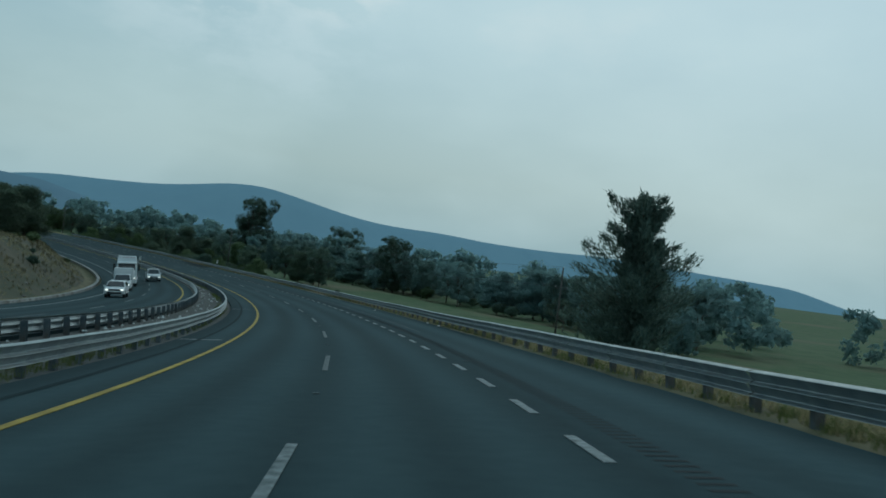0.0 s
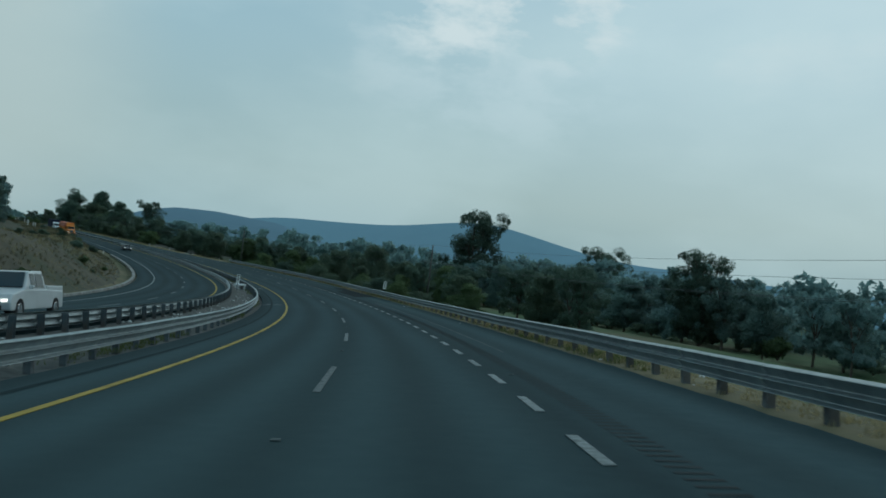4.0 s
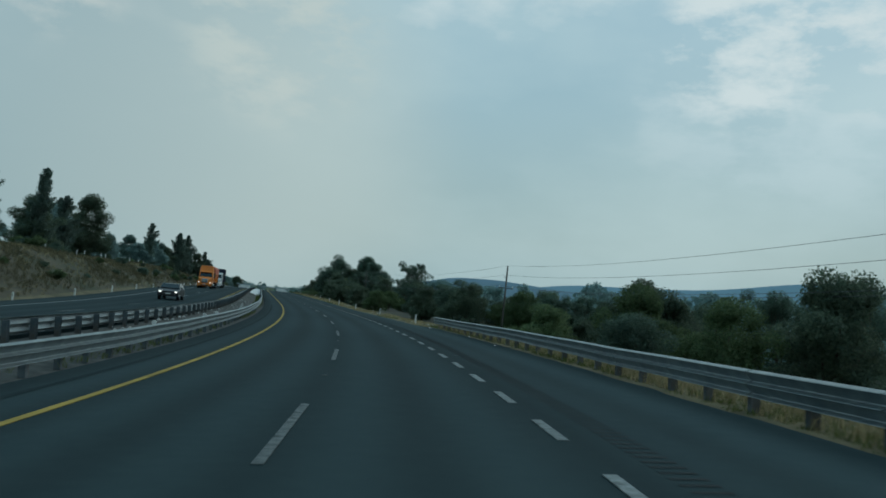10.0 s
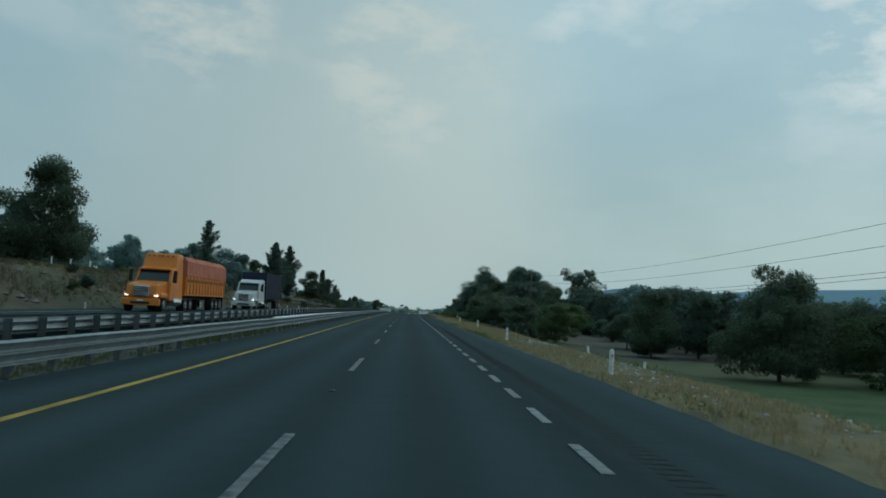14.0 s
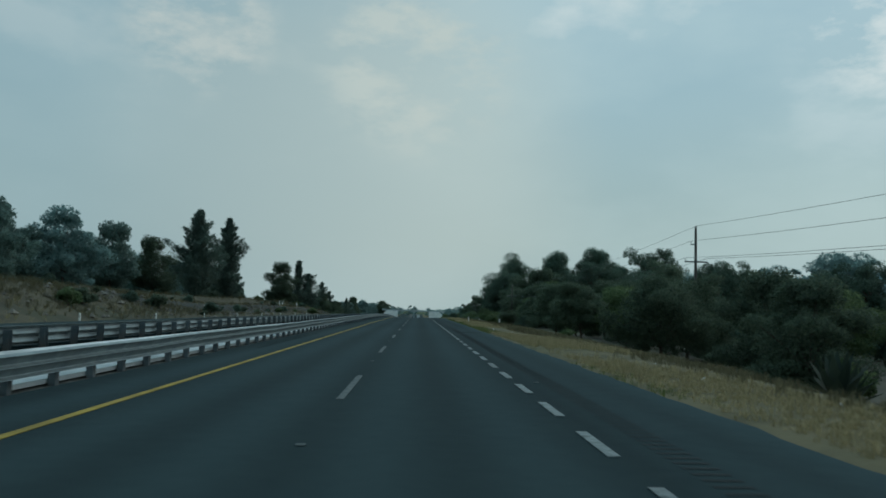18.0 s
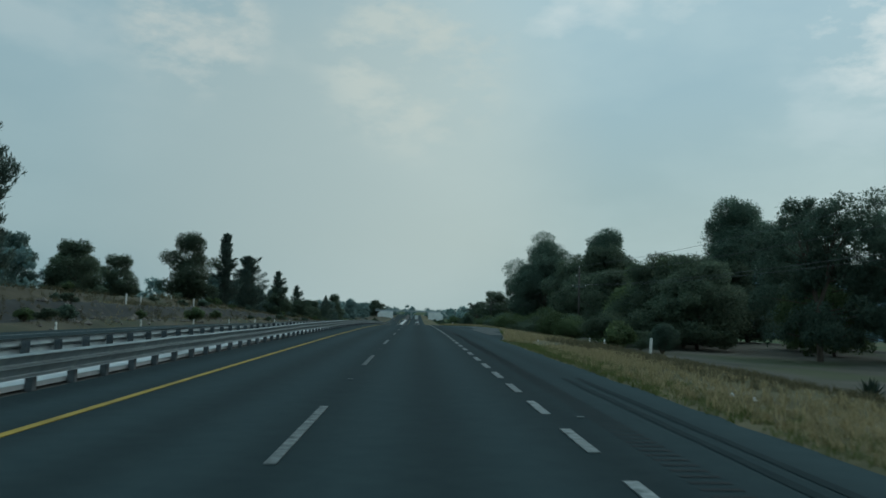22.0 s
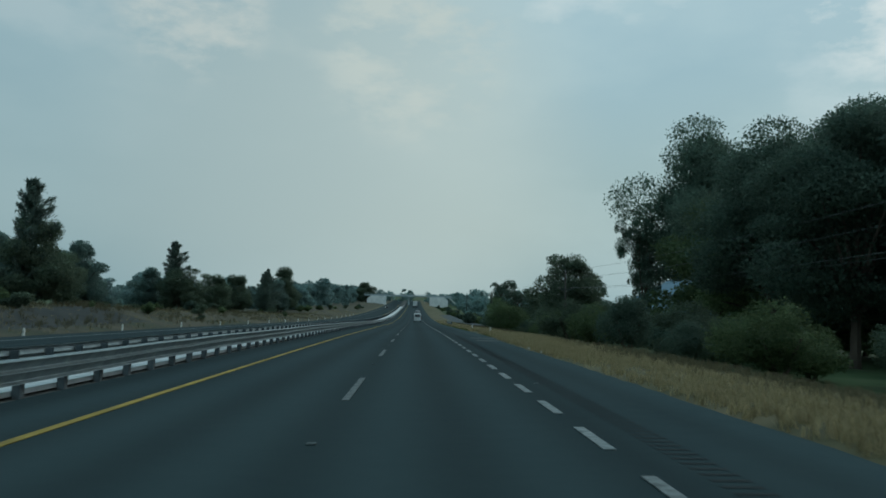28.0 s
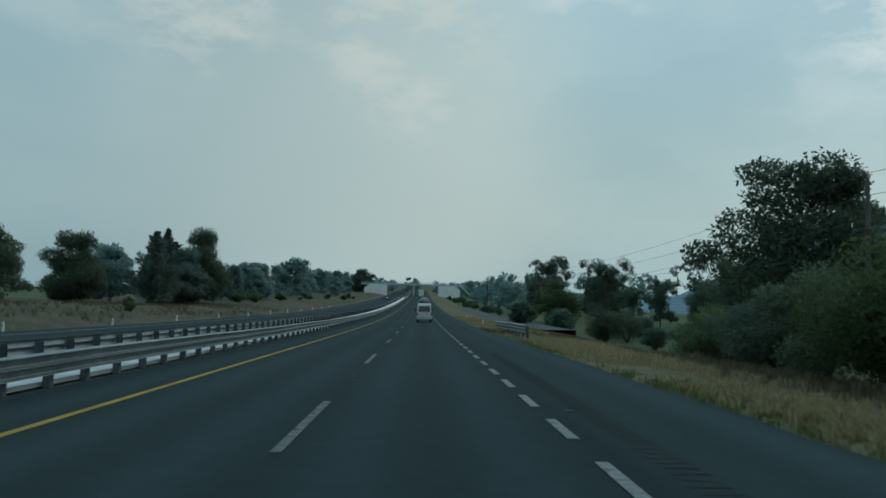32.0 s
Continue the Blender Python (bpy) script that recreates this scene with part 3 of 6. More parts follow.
BEAM = beam_mesh()
POST_MESH = post_mesh(0.6)


def guardrail(s0, s1, u, h, face, label, wobble=0.012):
    """Sections of rail; face is +1 when the humps look to the right."""
    rs = random.Random(int(s0 + u * 10))
    s = s0
    while s < s1 - 1:
        end = min(s + 38.1, s1)
        base = thing("guardrail", road_pose(s, u, 0), label, "guardrail", "guard rails along the highway")
        inv = base.matrix_basis.inverted()
        q = s
        while q < end - 1:
            sag = [wobble * (math.sin(0.21 * x + u) + 0.7 * math.sin(0.67 * x + 2 * u)) for x in (q, q + 3.81)]
            out = 0.004 * face * (round(q / 3.81) % 2)
            a, b = on_road(q, u + out, h + sag[0]), on_road(q + 3.81, u + out, h + sag[1])
            t = (b - a).normalized()
            n = road_axes(q)[3]
            r = t.cross(n).normalized()
            m = Matrix((r * face, t * face, r.cross(t))).transposed().to_4x4()
            m.translation = a if face > 0 else b
            shared("beam", BEAM, base, inv @ m)
            for d in (0.12, 2.025):
                pm = road_pose(q + d, u, h + rs.uniform(-0.02, 0.02), 180 * (face < 0)) @ pose(0, 0, 0, rs.uniform(-2, 2), rs.uniform(-2, 2), 0)
                shared("post", POST_MESH, base, inv @ pm)
            q += 3.81
        s = end


guardrail(-60, 1250, -5.96, 0.36, 1, "galvanised steel three-ridged guard rail on short posts at the median")
guardrail(-40, 1250, -8.5, 0.26, -1, "grey steel median guard rail seen from behind its dark posts")
guardrail(-40.8, 293.0, 7.58, 0.47, -1, "dull galvanised three-ridged guard rail on the outer road edge")
guardrail(807, 825, 7.75, 0.5, -1, "short galvanised guard rail in dry grass", 0.03)


# ---------- distance ----------
def build_hills():
    """Long ridges far off: a rounded back whose crest follows a few heights."""
    def ridge(name, ax, ay, slope, crest, wide, base, label, mat=HILL):
        n, k = 120, 9
        V, F = [], []
        xs = np.linspace(crest[0][0], crest[-1][0], n + 1)
        tops = np.interp(xs, [c[0] for c in crest], [c[1] for c in crest]) - base
        for _ in range(4):
            tops[1:-1] = (tops[:-2] + 2 * tops[1:-1] + tops[2:]) / 4
        side = Vector((-slope, 1, 0)).normalized()
        for x, top in zip(xs, tops):
            p = Vector((x, ay + slope * (x - ax), 0))
            for j in range(k + 1):
                y = 2 * j / k - 1
                q = p + side * (y * wide)
                q.z = base + top * (0.5 + 0.5 * math.cos(math.pi * y * (1 - 0.04 * math.sin(x * 0.05))))
                V.append(q)
        for i in range(n):
            for j in range(k):
                a = i * (k + 1) + j
                F.append((a, a + 1, a + k + 2, a + k + 1))
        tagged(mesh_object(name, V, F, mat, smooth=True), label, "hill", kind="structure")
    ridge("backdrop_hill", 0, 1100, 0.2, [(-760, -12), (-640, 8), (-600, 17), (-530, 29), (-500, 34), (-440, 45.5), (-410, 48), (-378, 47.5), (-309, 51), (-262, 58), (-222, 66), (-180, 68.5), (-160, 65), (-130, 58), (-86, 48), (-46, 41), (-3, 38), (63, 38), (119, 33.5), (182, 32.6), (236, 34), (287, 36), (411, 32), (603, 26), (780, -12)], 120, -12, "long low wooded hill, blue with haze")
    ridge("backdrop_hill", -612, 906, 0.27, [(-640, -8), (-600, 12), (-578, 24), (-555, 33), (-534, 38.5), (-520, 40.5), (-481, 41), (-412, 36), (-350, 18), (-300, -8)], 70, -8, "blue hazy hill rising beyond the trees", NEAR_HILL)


build_hills()


# ---------- trees ----------
def leaf_cloud(rs, blobs, size, slim=0.5, droop=0.0):
    """Many small leaf sprays on the shells of blobs (centre, radii, count), shaded as round masses; returns vertices, faces and normals."""
    V, N = [], []
    mid = np.mean([c for c, rad, count in blobs], 0)
    for c, rad, count in blobs:
        d = rs.normal(size=(count, 3))
        d /= np.linalg.norm(d, axis=1)[:, None]
        rr = rs.uniform(0.25, 1.0, count) ** 0.5 * rs.uniform(0.85, 1.12, count)
        p = np.array(c) + d * rr[:, None] * np.array(rad)
        a = rs.normal(size=(count, 3)) + d * 0.6
        a[:, 2] -= droop
        a /= np.linalg.norm(a, axis=1)[:, None]
        b = np.cross(a, rs.normal(size=(count, 3)))
        b /= np.linalg.norm(b, axis=1)[:, None] + 1e-6
        out = p - mid
        out /= np.linalg.norm(out, axis=1)[:, None] + 1e-6
        m = d * 0.75 + out * 0.35 + rs.normal(size=(count, 3)) * 0.3 + np.array((0, 0, 0.15))
        m /= np.linalg.norm(m, axis=1)[:, None] + 1e-6
        b *= np.where((np.cross(a, b) * m).sum(1) > 0, -1.0, 1.0)[:, None]
        ln = size * rs.uniform(0.6, 1.5, count)[:, None]
        wd = ln * slim * rs.uniform(0.7, 1.3, count)[:, None]
        n = np.cross(a, b) * ln * 0.12
        V.append(np.stack([p - a * ln * 0.5, p + b * wd * 0.5 + n, p + a * ln * 0.5, p - b * wd * 0.5 + n], 1).reshape(-1, 3))
        N.append(np.repeat(m, 4, 0))
    V, N = np.concatenate(V), np.concatenate(N)
    return V, np.arange(len(V)).reshape(-1, 4), N


def round_shading(me, N):
    me.polygons.foreach_set("use_smooth", [True] * len(me.polygons))
    me.normals_split_custom_set_from_vertices(N.tolist())


def cloud_mesh(name, V, F, N, mat):
    me = bpy.data.meshes.new(name)
    me.from_pydata(V.tolist(), [], F.tolist())
    me.materials.append(mat)
    round_shading(me, N)
    return me


def limb_mesh(name, limbs, mat=BARK):
    bm = bmesh.new()
    for a, b, r0, r1 in limbs:
        tube(bm, a, b, r0, r1, 6, caps=False)
    return mesh_of(name, bm, mat)


def round_tree(seed, leaf, spread=0.42, start=0.08, lumps=40, leaves=120, size=0.48):
    """A broad tree ten metres high: forked trunk, uneven crown of large and small leaf masses with gaps."""
    rs = np.random.RandomState(seed)
    limbs = [((0, 0, -0.6), (rs.uniform(-.2, .2), rs.uniform(-.2, .2), 2.0), 0.20, 0.15)]
    blobs = []
    fork = limbs[0][1]
    turn = rs.uniform(0, 6.283, 4)
    for f in (0.28, 0.5, 0.72):
        r = 10 * spread * 0.74 * math.sin(math.pi * (0.24 + 0.76 * f)) ** 0.6
        blobs.append(((rs.uniform(-.6, .6), rs.uniform(-.6, .6), 10 * (start + (0.88 - start) * f)), (r, r, r * 0.7), int(leaves * r * r * 0.9)))
    for i in range(lumps):
        a = rs.uniform(0, 6.283)
        top = 0.90 + 0.10 * math.sin(a + turn[0]) * math.sin(2 * a + turn[1])
        f = 0.97 * rs.uniform(0, 1) ** 1.15
        z = 10 * (start + (top - start) * f)
        wide = 1 + 0.22 * math.sin(2 * a + turn[2]) + 0.18 * math.sin(3 * a + 5 * f + turn[3])
        w = 10 * spread * wide * (math.sin(math.pi * min(1, 0.24 + 0.76 * f)) ** 0.6) * rs.uniform(0.3, 0.9) ** 0.7
        c = (w * math.cos(a), w * math.sin(a), z)
        r = rs.choice((0.75, 1.1, 1.5), p=(0.35, 0.4, 0.25)) * rs.uniform(0.85, 1.15)
        blobs.append((c, (r * rs.uniform(0.8, 1.35), r * rs.uniform(0.8, 1.35), r * rs.uniform(0.6, 0.85)), int(leaves * r * r * 1.1)))
        if i % 4 == 0:
            mid = (c[0] * 0.45, c[1] * 0.45, (fork[2] + c[2]) / 2 + 0.2)
            limbs += [(fork, mid, 0.10, 0.06), (mid, c, 0.06, 0.02)]
    V, F, N = leaf_cloud(rs, blobs, size)
    return limb_mesh("trunk", limbs), cloud_mesh("crown", V, F, N, leaf)


def gum_tree(seed, leaf, lumps=20, leaves=170, size=0.40):
    """A tall open eucalyptus: separate hanging leaf masses on bare rising limbs."""
    rs = np.random.RandomState(seed)
    limbs = [((0, 0, -0.6), (0.1, 0, 3.0), 0.20, 0.15)]
    blobs = []
    stems = []
    for i in range(4):
        a = i * 1.57 + rs.uniform(-.5, .5)
        e = (1.3 * math.cos(a), 1.3 * math.sin(a), rs.uniform(6.2, 8.0))
        limbs += [((0.1, 0, 3.0), (e[0] * .5, e[1] * .5, 5.0), 0.11, 0.08), ((e[0] * .5, e[1] * .5, 5.0), e, 0.08, 0.04)]
        stems.append(e)
    for i in range(lumps):
        e = stems[i % 4]
        a = rs.uniform(0, 6.283)
        w = rs.uniform(0.3, 2.3)
        c = (e[0] + w * math.cos(a), e[1] + w * math.sin(a), rs.uniform(1.6, 9.5))
        r = rs.uniform(0.5, 1.15)
        blobs.append((c, (r, r, r * 0.7), int(leaves * r)))
        for _ in range(3):
            q = (c[0] + rs.uniform(-r, r), c[1] + rs.uniform(-r, r), c[2] - r * rs.uniform(0.2, 0.7))
            blobs.append((q, (r * .35, r * .35, r * .45), int(leaves * r * .3)))
        limbs.append(((e[0] * .6, e[1] * .6, min(c[2] - 0.4, 5.8)), c, 0.04, 0.012))
    V, F, N = leaf_cloud(rs, blobs, size, 0.36, 0.7)
    return limb_mesh("trunk", limbs), cloud_mesh("crown", V, F, N, leaf)


def needle_tree(seed, leaf, wide=3.1, bare=0.03, branches=74, fine=1.0, taper=0.75):
    """A casuarina: loose feathery cone, its upswept branches set with long thin sprays."""
    rs = np.random.RandomState(seed)
    lean = rs.uniform(0.0, .04)
    limbs = [((0, 0, -0.6), (lean * 5, 0, 5), 0.16, 0.09), ((lean * 5, 0, 5), (lean * 10, 0, 9.5), 0.09, 0.015)]
    P, D, R = [], [], []
    for i in range(branches + 6):
        f = min(1.0, (i + rs.uniform()) / branches)
        z = 9.2 * (bare + (0.97 - bare) * f)
        w = wide * min(1, 0.6 + f / 0.3) * (1 - f) ** taper * rs.choice([0.4, 0.8, 1.2, 1.65], p=[.3, .36, .24, .10]) + 0.12
        a = i * 2.4 + rs.uniform(-.7, .7)
        root = np.array((lean * z, 0, z - 0.2))
        way = np.array((w * math.cos(a) + 0.15 * w, w * math.sin(a), 0.35 + w * rs.uniform(0.3, 0.85)))
        limbs.append((tuple(root), tuple(root + way), 0.03, 0.006))
        n = int((26 + 64 * w) * fine * fine)
        x = rs.uniform(0.1, 1.08, n)
        P.append(root + way * x[:, None] + rs.normal(size=(n, 3)) * ((0.12 + 0.16 * w) * (1.15 - 0.85 * x))[:, None])
        D.append(np.tile(way / np.linalg.norm(way), (n, 1)))
        R.append(np.tile((math.cos(a), math.sin(a), 0.25), (n, 1)))
    P, D, R = np.concatenate(P), np.concatenate(D), np.concatenate(R)
    k = len(P)
    a = D * 0.7 + np.array((0.1, 0, 0.35)) + rs.normal(size=(k, 3)) * 0.42
    a /= np.linalg.norm(a, axis=1)[:, None]
    m = R + rs.normal(size=(k, 3)) * 0.45
    m /= np.linalg.norm(m, axis=1)[:, None]
    b = np.cross(a, rs.normal(size=(k, 3)))
    b /= np.linalg.norm(b, axis=1)[:, None] + 1e-6
    b *= np.where((np.cross(a, b) * m).sum(1) > 0, -1.0, 1.0)[:, None]
    ln = 0.55 / fine * rs.uniform(0.6, 1.5, k)[:, None]
    wd = ln * 0.15
    V = np.stack([P - a * ln * 0.5, P + b * wd * 0.5, P + a * ln * 0.5, P - b * wd * 0.5], 1).reshape(-1, 3)
    return limb_mesh("trunk", limbs), cloud_mesh("crown", V, np.arange(4 * k).reshape(-1, 4), np.repeat(m, 4, 0), leaf)


def thin_tree(seed, leaf):
    """A half-bare tree: fine branching twigs with a few leaf tufts."""
    rs = np.random.RandomState(seed)
    limbs = []
    blobs = []

    def grow(p, d, ln, r, depth):
        q = p + d * ln
        limbs.append((tuple(p), tuple(q), r, r * 0.62))
        if depth == 0:
            blobs.append((tuple(q), (0.35, 0.35, 0.3), 12))
            return
        for _ in range(3):
            n = (d + Vector(rs.uniform(-.75, .75, 3))).normalized()
            n.z = max(n.z, 0.05)
            grow(q, n, ln * rs.uniform(0.6, 0.82), r * 0.6, depth - 1)
    grow(Vector((0, 0, -0.5)), Vector((0, 0, 1)), 3.2, 0.2, 5)
    V, F, N = leaf_cloud(rs, blobs, 0.3)
    return limb_mesh("trunk", limbs), cloud_mesh("crown", V, F, N, leaf)


def bush(seed, leaf, leaves=72, size=0.9):
    rs = np.random.RandomState(seed)
    blobs = []
    for i in range(16):
        a, w = rs.uniform(0, 6.283), rs.uniform(0, 4.2)
        r = rs.uniform(1.4, 2.8)
        blobs.append(((w * math.cos(a), w * math.sin(a), rs.uniform(1.6, 7.6 - w * .7)), (r, r, r * 0.8), int(leaves * r)))
    V, F, N = leaf_cloud(rs, blobs, size, 0.5)
    limbs = [((0, 0, -.5), (math.cos(a) * 2, math.sin(a) * 2, 4.5), 0.25, 0.08) for a in (0.3, 1.7, 3.1, 4.6)]
    return limb_mesh("stem", limbs), cloud_mesh("crown", V, F, N, leaf)


KINDS = {
    "round_trunk": ([round_tree(15, LEAF_OLIVE, 0.5, 0.26, 40, 420, 0.21), round_tree(16, LEAF_OLIVE, 0.55, 0.24, 40, 420, 0.21), round_tree(17, LEAF_BRIGHT, 0.5, 0.28, 40, 420, 0.21)], "tree", "low broad field tree with a bare forked trunk"),
    # The far round and gum kinds wear the leaf colours paled by haze.
    "round": ([round_tree(11, LEAF_FAR, 0.42, 0.08, 40, 230, 0.33), round_tree(12, LEAF_HAZE, 0.5, 0.08, 40, 230, 0.33), round_tree(13, LEAF_FAR, 0.36, 0.06, 40, 230, 0.33), round_tree(14, LEAF_HAZE, 0.44, 0.04, 40, 230, 0.33)], "tree", "broad dark green tree with a dense lumpy crown"),
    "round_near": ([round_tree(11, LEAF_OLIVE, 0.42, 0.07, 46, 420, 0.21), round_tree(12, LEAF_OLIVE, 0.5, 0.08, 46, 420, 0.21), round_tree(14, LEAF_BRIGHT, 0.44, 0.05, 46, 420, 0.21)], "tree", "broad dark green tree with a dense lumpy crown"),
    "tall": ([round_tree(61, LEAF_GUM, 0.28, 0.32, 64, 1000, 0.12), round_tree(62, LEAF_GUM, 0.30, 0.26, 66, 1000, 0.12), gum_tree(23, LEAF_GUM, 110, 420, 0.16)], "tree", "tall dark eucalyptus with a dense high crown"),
    "gum": ([gum_tree(21, LEAF_HAZE, 42, 240, 0.27), gum_tree(22, LEAF_FAR, 50, 240, 0.27), gum_tree(23, LEAF_HAZE, 58, 240, 0.27)], "tree", "tall grey-green eucalyptus with an open crown"),
    "gum_near": ([gum_tree(21, LEAF_GUM, 52, 420, 0.17), gum_tree(22, LEAF_GUM, 66, 420, 0.17), gum_tree(23, LEAF_GUM, 80, 420, 0.17)], "tree", "tall grey-green eucalyptus with an open crown"),
    "needle": ([needle_tree(31, LEAF_PINE), needle_tree(32, LEAF_PINE, 2.4), needle_tree(33, LEAF_PINE, 1.8)], "tree", "dark ragged casuarina tree with a pointed top"),
    "needle_near": ([needle_tree(34, LEAF_PINE, 2.1, 0.02, 100, 1.8), needle_tree(35, LEAF_PINE, 1.7, 0.02, 90, 1.7), needle_tree(36, LEAF_PINE, 1.1, 0.04, 64, 1.5, 0.5), needle_tree(37, LEAF_PINE, 1.85, 0.01, 120, 1.6, 0.38)], "tree", "dark ragged casuarina tree with a pointed top"),
    "bare": ([thin_tree(41, LEAF_GUM), thin_tree(42, LEAF_OLIVE)], "tree", "half-bare tree with fine grey twigs"),
    "bush_near": ([bush(51, LEAF_OLIVE, 520, 0.24), bush(52, LEAF_OLIVE, 520, 0.24), bush(53, LEAF_GUM, 520, 0.24), bush(54, LEAF_BRIGHT, 520, 0.24)], "bush", "dense dusty green roadside bush"),
    "bush": ([bush(51, LEAF_OLIVE), bush(52, LEAF_BRIGHT), bush(53, LEAF_GUM)], "bush", "dusty green roadside bush"),
}


def plant(kind, s, u, height, width=1.0, pick=None, rs=random.Random(5), sink=0.0):
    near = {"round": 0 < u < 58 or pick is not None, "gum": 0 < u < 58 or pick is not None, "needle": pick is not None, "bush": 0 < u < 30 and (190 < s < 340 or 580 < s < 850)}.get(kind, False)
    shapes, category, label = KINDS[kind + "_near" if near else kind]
    trunk, crown = shapes[pick % len(shapes) if pick is not None else rs.randrange(len(shapes))]
    p = ground_point(s, u)
    p.z -= sink
    k = height / 10
    m = Matrix.LocRotScale(p, Euler((0, 0, rs.uniform(0, 6.28))), (k * width, k * width, k))
    group = "roadside bushes" if kind == "bush" else "trees along the highway"
    ob = thing("bush" if kind == "bush" else "tree", m, label, category, group)
    for name, me in (("stem" if kind == "bush" else "trunk", trunk), ("crown", crown)):
        shared(name, me, ob, Matrix())


# single trees that can be told apart: kind, s, u, height, width, shape
for row in (
    ("needle", 64, 28.4, 16.6, 1.1, 3), ("gum", 296, 76.5, 27, 0.95, 2), ("gum", 268, 97, 18.5, 0.9, 0), ("gum", 216, 74, 17, 0.9, 2),
    ("round", 268, 33.3, 12.3, 1.0, 0), ("round", 298, 26.8, 9.6, 1.1, 1), ("tall", 779, 42, 32, 0.9, 0), ("gum", 779, 33.8, 18, 0.65, 1), ("round", 783, 27, 5.2, 1.2, 0), ("round", 790, 31, 5.6, 1.2, 1), ("round", 797, 25, 4.8, 1.2, 2), ("round", 778, 31, 5.5, 1.2, 0), ("tall", 772, 60, 34, 0.95, 1), ("tall", 636, 49, 21, 0.95, 1), ("round", 668, -60, 11, 1.1, 0), ("round", 676, -64, 11, 1.1, 1), ("round", 684, -58, 10, 1.1, 0), ("gum", 680, 76, 27, 0.9, 1),
    ("round", 436, -47, 15.6, 0.95, 0), ("needle", 577, -40, 17.6, 1.25, 0), ("needle", 593, -37.9, 17.7, 1.2, 1), ("needle", 495, -40.5, 14.8, 1.1, 2), ("round", 150, -31, 8.6, 1.1, 0), ("round", 160, -33.5, 9.2, 1.1, 1), ("round", 173, -34.5, 9.0, 1.0, 0), ("round", 139, -34, 7.5, 1.1, 1), ("round", 186, -37, 8, 1.1, 0), ("round", 696, 35, 17.0, 0.9, 0), ("round", 708, 42, 20, 0.9, 1), ("bare", 131, 60, 7.0, 1.0, 0), ("needle", 360, -37.8, 12.8, 1.1, 2), ("round", 362, -38.5, 8.5, 1.0, 0), ("round", 305, 28, 10.6, 0.95, 1), ("round", 279, 28.5, 10.2, 0.95, 0), ("round", 293, 23, 9.2, 0.85, 2), ("gum", 588, 35.5, 14.5, 0.95, 1), ("round", 405, 37, 11.5, 1.0, 1), ("round", 436, 34, 9.5, 1.0, 0), ("round", 558, -42, 9.8, 0.9, 0),
    ("needle", 685, -37.3, 16.0, 1.2, 2), ("round", 669, -39.6, 13.2, 0.9, 0), ("needle", 703, -36.7, 13.2, 1.15, 3), ("needle", 711, -37.5, 11.0, 1.1, 0), ("needle", 806, -40.7, 12.6, 1.3, 2), ("needle", 745, -37, 13.2, 1.25, 2), ("round", 746, -36.5, 8.6, 1.1, 0), ("round", 756, -38.5, 6.5, 1.1, 1), ("round", 803, -38.5, 7.5, 1.2, 1), ("round_trunk", 479, 17.8, 6.2, 1.2, 1), ("round_trunk", 500, 16.6, 6.0, 1.0, 0), ("round_trunk", 499, 20.5, 6.3, 1.05, 2), ("round_trunk", 527, 18.8, 7.0, 1.0, 1), ("round", 470, 21.5, 6.6, 1.1, 0), ("round", 488, 22.5, 7.2, 1.1, 1), ("round", 462, 19.5, 5.8, 1.2, 0), ("round", 509, 24, 7.2, 1.1, 0), ("round", 520, 26, 7.6, 1.1, 1), ("round", 536, 27, 8.2, 1.1, 0), ("round", 455, 24.5, 6.6, 1.2, 2), ("round", 546, 25, 7.4, 1.1, 1), ("tall", 722, 33, 20, 1.1, 1),
    ("round", 1290, -36, 16.5, 1.3, 1), ("needle", 893, -40, 13.2, 1.2, 1), ("needle", 885, -39, 12.2, 1.3, 0), ("needle", 901, -41, 11.4, 1.3, 1), ("needle", 909, -42, 10.2, 1.2, 0), ("round", 863, -42, 9.4, 1.1, 0), ("round", 842, -42, 8.8, 1.1, 1), ("round", 904, -37.5, 13.6, 0.9, 0), ("round", 821, 31.5, 16.8, 1.0, 1),
    ("gum", 967, 34.5, 15, 1.0, 0), ("bare", 917, 56, 16.5, 0.9, 0), ("tall", 735, 33, 21, 1.1, 0),
):
    plant(*row)

plant("bush", 573, 14.6, 2.4, 1.1)
rs_belt = random.Random(77)


def far_woods(name, label, s0, s1, u0, u1, count, h0, h1, leaf, seed):
    """Woods too far and too many to tell tree from tree: lumpy crowns joined in one mesh."""
    rs = np.random.RandomState(seed)
    V, F, N, k = [], [], [], 0
    for i in range(count):
        s, u = s0 + (s1 - s0) * (i + rs.uniform()) / count, rs.uniform(u0, u1)
        h = rs.uniform(h0, h1)
        p = np.array(ground_point(s, u))
        blobs = []
        for _ in range(13):
            z = rs.uniform(0.1, 0.9)
            w = h * 0.42 * math.sin(math.pi * min(1, 0.25 + 0.75 * z)) ** 0.6 * rs.uniform(0.2, 1.0)
            a = rs.uniform(0, 6.283)
            r = h * rs.uniform(0.10, 0.19)
            blobs.append(((w * math.cos(a), w * math.sin(a), h * z), (r, r, r * 0.8), 70))
        v, f, m = leaf_cloud(rs, blobs, 0.085 * h)
        V.append(v + p)
        N.append(m)
        F.append(f + k)
        k += len(v)
    ob = mesh_object(name, np.concatenate(V).tolist(), np.concatenate(F).tolist(), leaf)
    round_shading(ob.data, np.concatenate(N))
    return tagged(ob, label, "woods", kind="stuff")


